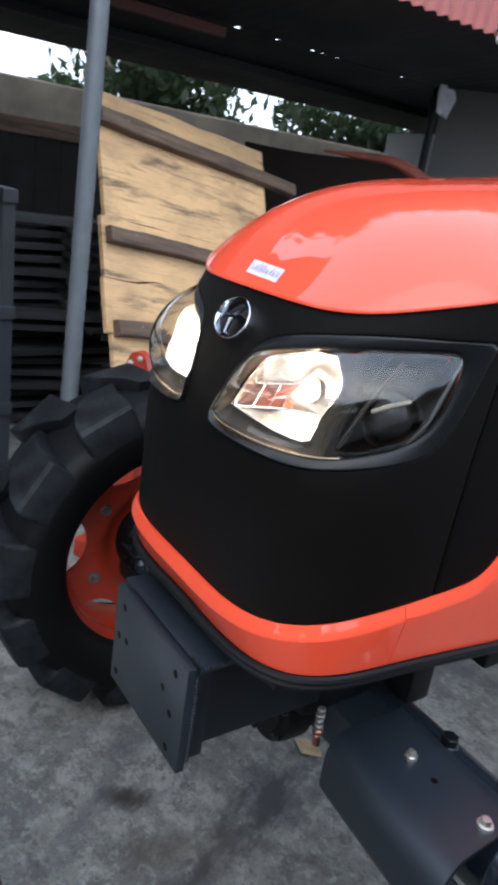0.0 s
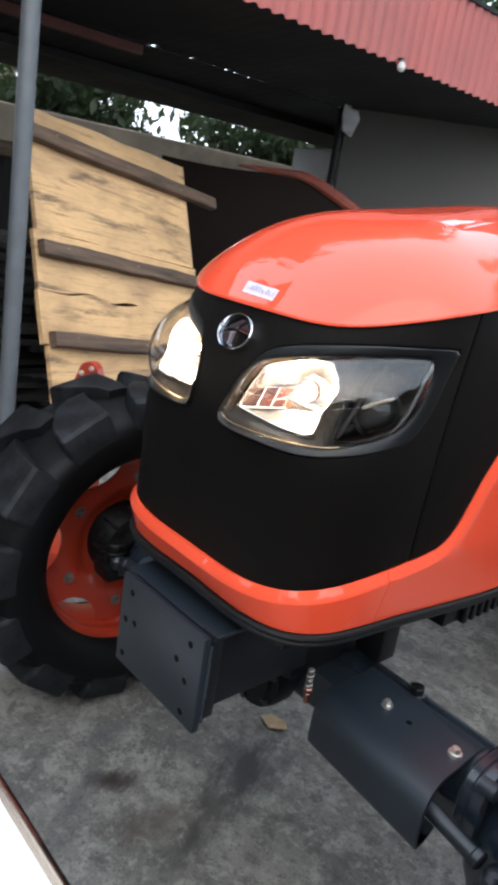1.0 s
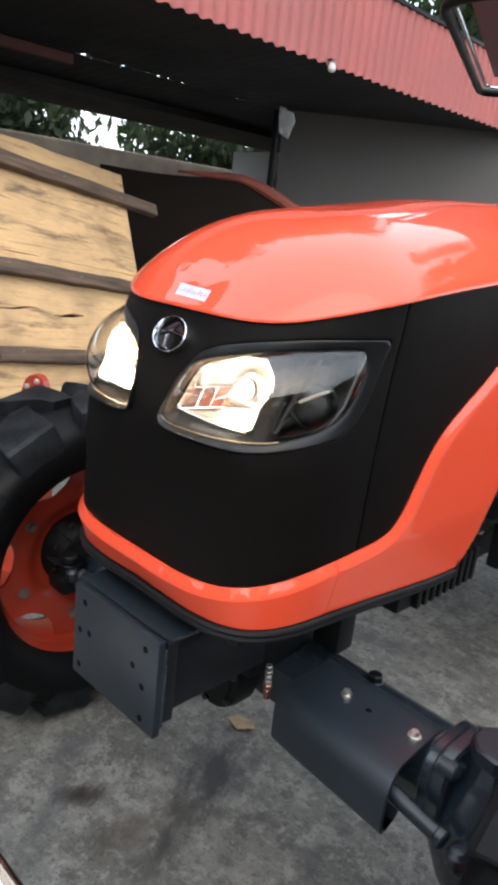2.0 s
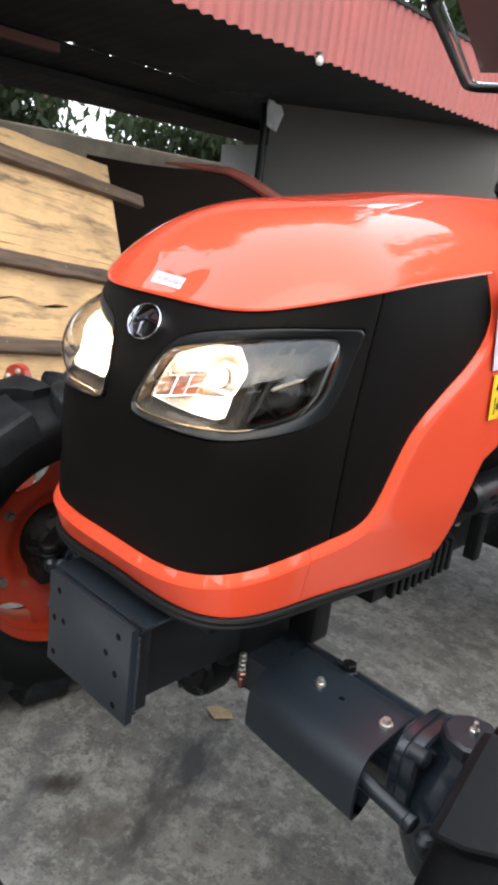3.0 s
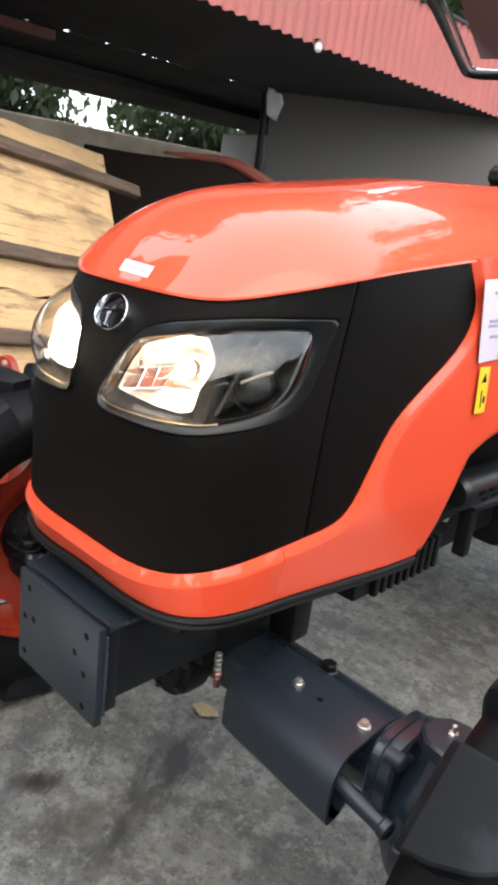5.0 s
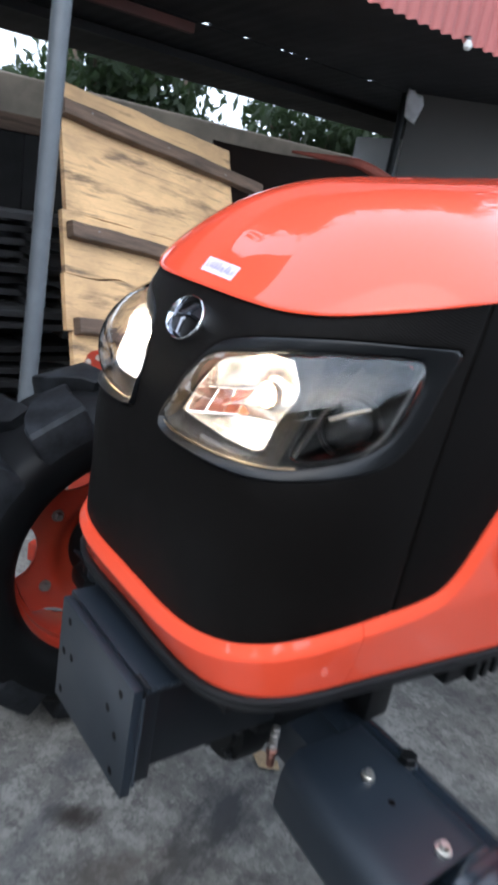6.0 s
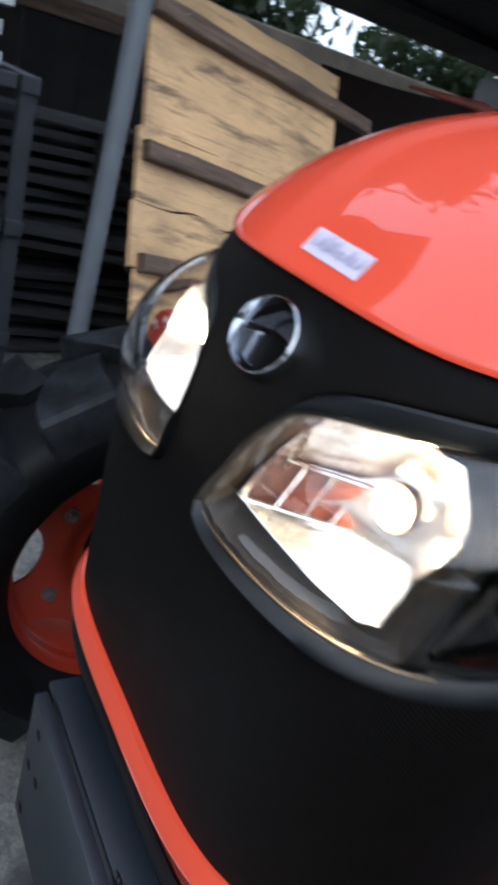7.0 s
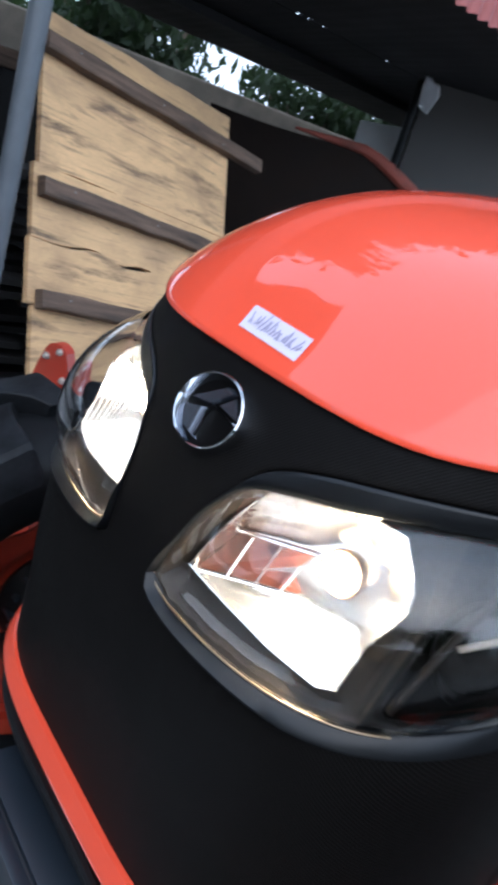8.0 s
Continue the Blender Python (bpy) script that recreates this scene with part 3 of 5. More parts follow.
UNIT = 1 / 180.0  # metres to a degree of 'a', about


TRIM_TOP = ((0, 0.898), (15, 0.897), (25, 0.897), (31, 0.900), (37, 0.906), (46, 0.915), (54, 0.928), (67, 0.939), (82, 0.944), (90, 0.951), (180, 0.951))


def trim_surface(a, z):
    """The shell where the orange trim lies: it swells at the front and leans in towards its foot."""
    foot = bottom(a)
    w = min(1.0, max(0.0, (z - foot) / (along(TRIM_TOP, a) - 0.020 - foot)))
    return shell(a, z) + shell_out(a, z) * (0.006 * max(0.0, 1 - (a / 42) ** 2) * w - 0.013 * (1 - w))


def densify(poly, step=0.008):
    out = []
    for (a0, z0), (a1, z1) in zip(poly, poly[1:] + poly[:1]):
        n = max(1, int(math.hypot((a1 - a0) * UNIT, z1 - z0) / step))
        out += [(a0 + (a1 - a0) * i / n, z0 + (z1 - z0) * i / n) for i in range(n)]
    return out


def round_off(poly, times=2):
    """Cuts the corners of a closed outline."""
    for _ in range(times):
        out = []
        for p, q in zip(poly, poly[1:] + poly[:1]):
            k = min(0.25, 0.0055 / max(1e-6, math.hypot((p[0] - q[0]) * UNIT, p[1] - q[1])))
            out += [(p[0] * (1 - k) + q[0] * k, p[1] * (1 - k) + q[1] * k), (p[0] * k + q[0] * (1 - k), p[1] * k + q[1] * (1 - k))]
        poly = out
    return poly


def inside(p, poly):
    x, y = p
    hit = False
    for (x0, y0), (x1, y1) in zip(poly, poly[1:] + poly[:1]):
        if (y0 > y) != (y1 > y) and x < (x1 - x0) * (y - y0) / (y1 - y0) + x0:
            hit = not hit
    return hit


def edge_distance(pts, polys, chosen=None):
    p = np.array(pts)
    best = np.full(len(p), 9.0)
    for poly in polys:
        a = np.array(poly)
        b = np.roll(a, -1, 0)
        for s, e in zip(a, b):
            if chosen and not chosen((s[0] + e[0]) / 2 / UNIT, (s[1] + e[1]) / 2):
                continue
            d = e - s
            t = np.clip(((p - s) @ d) / max(1e-12, d @ d), 0, 1)
            best = np.minimum(best, np.linalg.norm(p - s - t[:, None] * d, axis=1))
    return best


def panel(outline, holes=(), rise=0.0, thick=0.006, soft=0.004, step=0.016, surface=shell, out=shell_out, bulge=0.0, rolls=None, chamfer=0.0, closed=False):
    """A sheet with rolled or chamfered edges that follows the shell inside an outline in (a, z), less the holes."""
    from mathutils.geometry import delaunay_2d_cdt
    loops = [[(a * UNIT, z) for a, z in densify(list(p), 0.008)] for p in (outline, *holes)]
    pts, edges = [], []
    for loop in loops:
        k = len(pts)
        pts += loop
        edges += [(k + i, k + (i + 1) % len(loop)) for i in range(len(loop))]
        area = sum(p[0] * q[1] - q[0] * p[1] for p, q in zip(loop, loop[1:] + loop[:1]))
        for depth in ((0.45, 0.92, 1.08, 1.8) if chamfer else (0.35, 1.0, 2.4)):
            for i, p in enumerate(loop):
                q, o = loop[(i + 1) % len(loop)], loop[i - 1]
                n = Vector((-(q[1] - o[1]), q[0] - o[0]))
                if n.length < 1e-9:
                    continue
                n = n.normalized() * (soft * depth) * (1 if area > 0 else -1)
                if loop is not loops[0]:
                    n = -n
                pts_in = (p[0] + n.x, p[1] + n.y)
                if inside(pts_in, loops[0]) and not any(inside(pts_in, h) for h in loops[1:]):
                    pts.append(pts_in) if depth < 2 or i % 2 == 0 else None
    lo, hi = np.min(loops[0], 0), np.max(loops[0], 0)
    grid = [(x, y) for x in np.arange(lo[0] + step / 2, hi[0], step) for y in np.arange(lo[1] + step / 2, hi[1], step)]
    grid = [g for g in grid if inside(g, loops[0]) and not any(inside(g, h) for h in loops[1:])]
    if grid:
        far = edge_distance(grid, loops)
        pts += [g for g, d in zip(grid, far) if d > soft * 2.4 + step * 0.3]
    verts, ed, faces, *_ = delaunay_2d_cdt([Vector(p) for p in pts], edges, [], 0, 1e-6)
    keep = []
    for face in faces:
        c = sum((verts[i] for i in face), Vector((0, 0))) / len(face)
        if inside(c, loops[0]) and not any(inside(c, h) for h in loops[1:]):
            keep.append(tuple(face))
    dist = edge_distance([tuple(p) for p in verts], loops, rolls)
    wide = max(dist.max(), 1e-6)
    top, low = [], []
    for p, d in zip(verts, dist):
        a, z = p.x / UNIT, p.y
        n = out(a, z)
        k = min(1, d / soft)
        lift = rise - (chamfer * (1 - k) if chamfer else soft * (1 - math.sqrt(max(0, 1 - (1 - k) ** 2)))) + bulge * (1 - (1 - min(1, d / wide)) ** 2)
        q = surface(a, z)
        top.append(q + n * lift)
        low.append(q + n * (lift - thick if closed else rise - thick - soft))
    v = top + low
    f = list(keep)
    k = len(top)
    count = {}
    for face in keep:
        for i, j in zip(face, face[1:] + face[:1]):
            count[(min(i, j), max(i, j))] = count.get((min(i, j), max(i, j)), 0) + 1
    for face in keep:
        for i, j in zip(face, face[1:] + face[:1]):
            if count[(min(i, j), max(i, j))] == 1:
                f.append((j, i, i + k, j + k))
    if closed:
        f += [tuple(i + k for i in face[::-1]) for face in keep]
    used = sorted({i for q in f for i in q})
    index = {o: n for n, o in enumerate(used)}
    return [v[i] for i in used], [tuple(index[i] for i in q) for q in f]


def mirror_outline(poly):
    return [(-a, z) for a, z in poly][::-1]


# outlines in (a, z) of the lamp on the tractor's left
SURROUND = [(7.2, 1.152), (10, 1.1455), (15, 1.1428), (22, 1.142), (30, 1.1405), (36, 1.140), (42, 1.1445), (48, 1.152), (54, 1.1605), (58, 1.1665), (62, 1.176), (65, 1.193), (67.7, 1.2268), (69.9, 1.2888), (71.4, 1.324), (70, 1.3285), (64, 1.328), (55, 1.3262), (48, 1.3235), (42, 1.319), (37, 1.314), (31, 1.307), (24.5, 1.2985), (18.8, 1.288), (15.4, 1.277), (13.6, 1.262), (10.2, 1.228), (8.45, 1.189), (7.6, 1.165)]
LENS = [(8.1, 1.160), (13, 1.1535), (22, 1.154), (30, 1.1555), (36, 1.1575), (42, 1.161), (48, 1.169), (54, 1.180), (58, 1.191), (61.5, 1.21), (63.5, 1.24), (64.3, 1.28), (62.8, 1.308), (60, 1.313), (54, 1.3115), (48, 1.307), (42, 1.3025), (36, 1.2955), (30, 1.2865), (22, 1.2755), (17.5, 1.268), (14.1, 1.2584), (10.5, 1.226), (8.8, 1.188)]
# the lit unit: its rim in (x, z) on a plane that leans back, the corners of its back wall, its ribs and its red-brown
# window
RIM = [(0.0577, 1.1777), (0.0811, 1.175), (0.1046, 1.1726), (0.1571, 1.1688), (0.2002, 1.1702), (0.2099, 1.1743), (0.2137, 1.1772), (0.2134, 1.2112), (0.2242, 1.2417), (0.217, 1.2594), (0.1941, 1.2821), (0.1598, 1.2808), (0.1207, 1.2688), (0.0886, 1.2577), (0.0786, 1.2487), (0.0655, 1.217)]
BACK = [(0.0596, 0.0701, 1.1758), (0.0892, 0.0962, 1.1792), (0.1256, 0.1155, 1.1884), (0.1597, 0.1228, 1.1936), (0.1838, 0.1282, 1.1979), (0.1921, 0.1401, 1.2244), (0.1789, 0.1456, 1.2433), (0.1481, 0.1425, 1.2474), (0.1126, 0.1273, 1.2229), (0.0631, 0.1043, 1.2094)]
RIBS = [((0.0645, 0.0985, 1.2104), (0.1296, 0.1240, 1.2264)), ((0.0772, 0.1075, 1.2124), (0.0838, 0.0850, 1.1813)), ((0.1016, 0.1150, 1.217), (0.1015, 0.1000, 1.1835)), ((0.125, 0.1180, 1.2131), (0.1222, 0.1070, 1.189)), ((0.0617, 0.0666, 1.1763), (0.1287, 0.1110, 1.1907))]
WINDOW = [(0.0604, 0.0690, 1.1764), (0.1301, 0.1155, 1.1915), (0.1279, 0.1289, 1.2258), (0.0638, 0.1027, 1.2099)]
SECOND = [(43.5, 1.172), (49, 1.177), (55, 1.190), (60, 1.218), (62, 1.26), (61, 1.304), (54, 1.305), (47, 1.298), (44, 1.235)]


def ring(poly, n=72):
    """n points evenly along a closed outline."""
    p = np.array(poly + [poly[0]]) * (UNIT, 1)
    s = np.concatenate([[0], np.cumsum(np.linalg.norm(np.diff(p, axis=0), axis=1))])
    t = np.linspace(0, s[-1], n, endpoint=False)
    return [(np.interp(q, s, p[:, 0]) / UNIT, np.interp(q, s, p[:, 1])) for q in t]


def loft(rings, cap=False):
    """Skins rings of equal count; each is a list of points."""
    v = [tuple(p) for r in rings for p in r]
    n = len(rings[0])
    f = []
    for k in range(len(rings) - 1):
        for i in range(n):
            j = (i + 1) % n
            f.append((k * n + i, k * n + j, (k + 1) * n + j, (k + 1) * n + i))
    if cap:
        v.append(tuple(sum((Vector(p) for p in rings[-1]), Vector()) / n))
        base = (len(rings) - 1) * n
        f += [(base + i, base + (i + 1) % n, len(v) - 1) for i in range(n)]
    return v, f


def on_shell(poly, depth):
    return [shell(a, z) + shell_out(a, z) * depth for a, z in poly]


def shrink(points, k, push=Vector((0, 0, 0))):
    c = sum(points, Vector()) / len(points)
    return [c + (p - c) * k + push for p in points]


def headlight(tractor, side):
    def turned(poly):
        return poly if side > 0 else mirror_outline(poly)
    lens = round_off(turned(LENS), 2)
    around = round_off(turned(SURROUND), 2)
    rl, ra = ring(lens), ring(around)
    start = min(range(72), key=lambda i: (ra[i][0] - rl[0][0]) ** 2 * UNIT ** 2 + (ra[i][1] - rl[0][1]) ** 2)
    ra = ra[start:] + ra[:start]
    mid = [((p[0] * 0.55 + q[0] * 0.45), (p[1] * 0.55 + q[1] * 0.45)) for p, q in zip(rl, ra)]
    lip = []
    for p, q in zip(rl, ra):
        d = Vector(((q[0] - p[0]) * UNIT, q[1] - p[1]))
        lip.append(0.0015 + 0.0075 * max(0.0, -d.y / max(1e-6, d.length)))

    def step(k, depth, share):
        return [shell(p[0] * (1 - k) + q[0] * k, p[1] * (1 - k) + q[1] * k) + shell_out(p[0] * (1 - k) + q[0] * k, p[1] * (1 - k) + q[1] * k) * (depth + share * h) for p, q, h in zip(rl, ra, lip)]
    unit = part("headlight", loft([step(1.0, -0.010, 0), step(1.0, 0.0, 0), step(0.97, 0.0, 0.5), step(0.90, 0.0, 1.0), step(0.80, 0.0, 1.0), step(0.30, 0.0, 0.25), step(0.12, -0.0005, 0.0), step(0.0, -0.0020, 0), step(0.0, -0.006, 0)]), M_SURROUND, tractor, "lit headlight in a dark grey surround")
    # a glint, laid as a thin gold tube along the lens's lower edge
    low = [i for i in range(72) if abs(rl[i][0]) < 46 and rl[i][1] < 1.172]
    low.sort(key=lambda i: abs(rl[i][0]))
    edge_line = step(0.03, 0.0012, 0)
    part("lens_edge", tube([edge_line[i] for i in low], 0.0009, 6), M_GLINT, unit, "thin glint added along the lower lens edge")
    cover = part("lens", panel(lens, rise=0.002, thick=0.0025, soft=0.005, step=0.009, bulge=0.030, closed=True), M_LENS, unit, "clear headlight lens")
    cover.visible_shadow = False

    def place(x, y, z):
        return Vector((side * x, y, z))

    def rim_y(x, z):
        return 0.0628 + (x - 0.058) * 0.153 + (z - 1.1775) * 0.4
    # four runs of the rim and of the back wall that answer each other: below, outer end, above, inner end
    rim3 = [(x, rim_y(x, z), z) for x, z in RIM]
    runs = (((0, 6), (0, 4)), ((6, 10), (4, 6)), ((10, 14), (6, 9)), ((14, 16), (9, 10)))

    def drawn(points, lo, hi, n=20):
        p = np.array([points[i % len(points)] for i in range(lo, hi + 1)])
        d = np.concatenate([[0], np.cumsum(np.linalg.norm(np.diff(p, axis=0), axis=1))])
        return [tuple(np.interp(d[-1] * i / n, d, p[:, k]) for k in range(3)) for i in range(n)]
    edge3, back3 = [], []
    for (r0, r1), (b0, b1) in runs:
        edge3 += drawn(rim3, r0, r1)
        back3 += drawn(BACK, b0, b1)

    def between_rings(k, sag):
        return [place(e[0] + (q[0] - e[0]) * k, e[1] + (q[1] - e[1]) * (k + sag), e[2] + (q[2] - e[2]) * k) for e, q in zip(edge3, back3)]
    part("reflector", loft([between_rings(0, 0), between_rings(0.25, 0.16), between_rings(0.55, 0.22), between_rings(0.8, 0.12), between_rings(1.0, 0.0)], True), M_REFLECTOR, unit, "bright chrome reflector", sharp=32)
    # smoked walls from the lens edge in to the reflector and round the dark second unit
    cell = [q for q in LENS if q[0] <= 42] + [(42.5, 1.20), (43.2, 1.25)]
    cell.sort(key=lambda q: math.atan2(q[1] - 1.225, (q[0] - 25) * UNIT))
    wall = [shell(side * q[0], q[1]) - shell_out(side * q[0], q[1]) * 0.004 for q in ring(cell, 80)]
    rim_ring = sorted([place(*q) for q in edge3], key=lambda q: math.atan2(q.z - 1.225, side * q.x - 0.14))
    wall.sort(key=lambda q: math.atan2(q.z - 1.225, side * q.x - 0.14))
    halfway = [w.lerp(q, 0.55) + Vector((0, 0.006, 0)) for w, q in zip(wall, rim_ring)]
    part("bezel", loft([wall, halfway, rim_ring]), M_BEZEL, unit, "smoked brown lamp bezel")
    part("rim_line", tube([place(*q) + Vector((0, -0.0008, 0)) for q in edge3[::2] + edge3[:1]], 0.0009, 6), M_RIB, unit)
    axis = Vector((side * 0.10, -1.0, 0.10)).normalized()
    lamp_at = place(0.1563, 0.126, 1.227)
    lamp_pose = Matrix.Translation(lamp_at) @ axis.to_track_quat("Z", "Y").to_matrix().to_4x4()
    part("bulb", moved(lathe([(0, 0.0001), (0.002, 0.007), (0.012, 0.009), (0.018, 0.0075), (0.021, 0.0001)], 20, "Z"), lamp_pose), M_BULB, unit, "glowing warm bulb")
    part("bulb_shield", moved(lathe([(-0.008, 0.0165), (0.002, 0.0190), (0.0045, 0.0186), (0.0055, 0.0175), (0.0045, 0.0164), (0.002, 0.0160), (-0.008, 0.0150)], 28, "Z"), lamp_pose), M_SHIELD, unit)
    for start, end in RIBS:
        proud = Vector((0, -0.0040, 0))
        part("reflector_rib", tube([place(*start) + proud, (place(*start) + place(*end)) / 2 + proud, place(*end) + proud], 0.0013, 6), M_RIB, unit)
    window = [place(*q) for q in WINDOW]
    face = [w + Vector((0, -0.0005, 0)) for w in window] + [w + Vector((0, 0.0015, 0)) for w in window]
    part("side_light", (face, [(0, 1, 2, 3), (7, 6, 5, 4)] + [(i, i + 4, (i + 1) % 4 + 4, (i + 1) % 4) for i in range(4)]), M_REDBROWN, unit, "red-brown window in the reflector", smooth=False)
    second = round_off(turned(SECOND), 2)
    # the unlit second unit, deep in the dark
    n1 = shell_out(side * 53, 1.23)
    edge = on_shell(ring(second, 40), -0.010)
    part("dark_bowl", loft([edge, shrink(edge, 0.95, -0.03 * n1), shrink(edge, 0.7, -0.055 * n1)], True), M_BLACK, unit)
    far_cell = [(41.2, 1.161)] + [q for q in LENS if q[0] > 42.3] + [(41.2, 1.3015), (42.0, 1.25)]
    part("dark_bezel", panel(turned(far_cell), (second,), rise=-0.006, thick=0.002, soft=0.003, step=0.014), M_DARKBEZEL, unit, "dark lamp bezel")
    c = shell(side * 53.5, 1.222) - 0.036 * n1
    m = Matrix.Translation(c) @ n1.to_track_quat("Z", "Y").to_matrix().to_4x4()
    part("projector_ring", moved(lathe([(0.0, 0.038), (0.010, 0.043), (0.012, 0.042), (0.011, 0.038), (0.002, 0.034)], 40, "Z"), m), M_BLACK, unit)
    part("projector_lens", moved(lathe([(0.002, 0.034), (0.012, 0.028), (0.018, 0.016), (0.020, 0.0001)], 32, "Z"), m), M_DARKGLASS, unit, "dark glassy projector lens")
    part("divider", tube([shell(side * 44.5, 1.178) - 0.007 * n1, shell(side * 47, 1.235) - 0.009 * n1, shell(side * 50.5, 1.292) - 0.009 * n1], 0.003, 8), M_BEZEL, unit)
    part("trim_line", tube([shell(side * a, z) - 0.007 * n1 for a, z in ((62.8, 1.292), (60.5, 1.222), (56.5, 1.186), (50, 1.168), (45, 1.166))], 0.002, 6), M_GREYTRIM, unit)
    # tan bar standing for a reflection in the lens
    part("trim_bar", tube([shell(side * a, z) - 0.014 * n1 for a, z in ((48.5, 1.228), (52, 1.238), (55.5, 1.246))], 0.0026, 6), M_TANREFLECTION, unit)


# ---- bonnet ----
CROWN_Y = 0.50
SPINE = ((0.1, 1.478), (0.4, 1.521), (0.7, 1.566), (1.0, 1.591), (1.4, 1.616))


def spread(value, lo, hi, step=9):
    """A step from lo to hi over the angles 25 to 105, with soft ends."""
    return float(np.mean([np.interp(value + d * step, (25, 105), (lo, hi)) for d in (-2, -1, 0, 1, 2)]))


def crown(a, r, lift=0.0):
    """The bonnet's top: r is 1 at its edge, 0 on the spine."""
    e = shell(a, along(HIGH, a)) + shell_out(a, along(HIGH, a)) * 0.006
    c = Vector((0, max(CROWN_Y, e.y), 0))
    p = c + (Vector((e.x, e.y, 0)) - c) * r
    zc = float(np.mean([np.interp(p.y + d, [q[0] for q in SPINE], [q[1] for q in SPINE]) for d in (-0.2, -0.15, -0.1, -0.05, 0, 0.05, 0.1, 0.15, 0.2)]))
    rise = max(0.0, 1 - r ** spread(abs(a), 3.5, 2.95)) ** 0.84 * (1 - float(np.interp(abs(a), (0, 15, 35, 60, 100), (0.60, 0.55, 0.28, 0.14, 0.10))) * math.exp((r - 1) / 0.15))
    start = min(1.0, max(0.0, (p.y - 0.60) / 0.30))
    ridge = 0.007 * math.exp(-(max(0.0, abs(p.x) - 0.12) / 0.030) ** 2) - 0.006 * math.exp(-((abs(p.x) - 0.195) / 0.028) ** 2)
    p.z = e.z + (zc - e.z) * rise + lift + ridge * start * start * (3 - 2 * start)
    return p


def bonnet_top():
    steps = [-270 + 3 * i for i in range(181)]
    rs = [1, 0.995, 0.985, 0.97, 0.95, 0.92, 0.88, 0.83, 0.77, 0.72, 0.69, 0.66, 0.63, 0.60, 0.57, 0.54, 0.51, 0.48, 0.45, 0.42, 0.39, 0.32, 0.2, 0.1, 0.0]
    rows = []
    under = [shell(a, along(HIGH, a)) - shell_out(a, along(HIGH, a)) * 0.012 + Vector((0, 0, 0.004)) for a in steps]
    lip = [crown(a, 1) - Vector((0, 0, 0.003)) for a in steps]
    rows = [under, lip] + [[crown(a, r) for a in steps] for r in rs]
    n = len(steps)
    v = [tuple(p) for row in rows for p in row]
    f = [(k * n + i, k * n + i + 1, (k + 1) * n + i + 1, (k + 1) * n + i) for k in range(len(rows) - 1) for i in range(n - 1)]
    bm = bmesh.new()
    bv = [bm.verts.new(p) for p in v]
    for q in f:
        try:
            bm.faces.new([bv[i] for i in q])
        except ValueError:
            pass
    bmesh.ops.remove_doubles(bm, verts=bm.verts, dist=0.0004)
    bmesh.ops.recalc_face_normals(bm, faces=bm.faces)
    bm.verts.index_update()
    out = [tuple(p.co) for p in bm.verts], [tuple(p.index for p in q.verts) for q in bm.faces]
    bm.free()
    return out


def crown_at(x, y, lift=0.0):
    """The point of the bonnet's top over (x, y), near the nose."""
    want = math.atan2(x, CROWN_Y - y)
    lo, hi = -89.0, 89.0
    for _ in range(30):
        m = (lo + hi) / 2
        e = crown(m, 1)
        if math.atan2(e.x, CROWN_Y - e.y) < want:
            lo = m
        else:
            hi = m
    e = crown(lo, 1)
    r = math.hypot(x, CROWN_Y - y) / math.hypot(e.x, CROWN_Y - e.y)
    return crown(lo, min(1, r), lift)


def patch(corners, lift, n=6):
    """A thin label on the bonnet's top between four corners in plan."""
    v, f = [], []
    for i in range(n + 1):
        for j in range(n + 1):
            s, t = i / n, j / n
            x = sum(w * c[0] for w, c in zip(((1 - s) * (1 - t), s * (1 - t), s * t, (1 - s) * t), corners))
            y = sum(w * c[1] for w, c in zip(((1 - s) * (1 - t), s * (1 - t), s * t, (1 - s) * t), corners))
            v.append(crown_at(x, y, lift))
    for i in range(n):
        for j in range(n):
            a = i * (n + 1) + j
            f.append((a, a + n + 1, a + n + 2, a + 1))
    return v, f


def between(corners, s0, s1, t0, t1):
    def at(s, t):
        return tuple(sum(w * c[k] for w, c in zip(((1 - s) * (1 - t), s * (1 - t), s * t, (1 - s) * t), corners)) for k in (0, 1))
    return [at(s0, t0), at(s1, t0), at(s1, t1), at(s0, t1)]


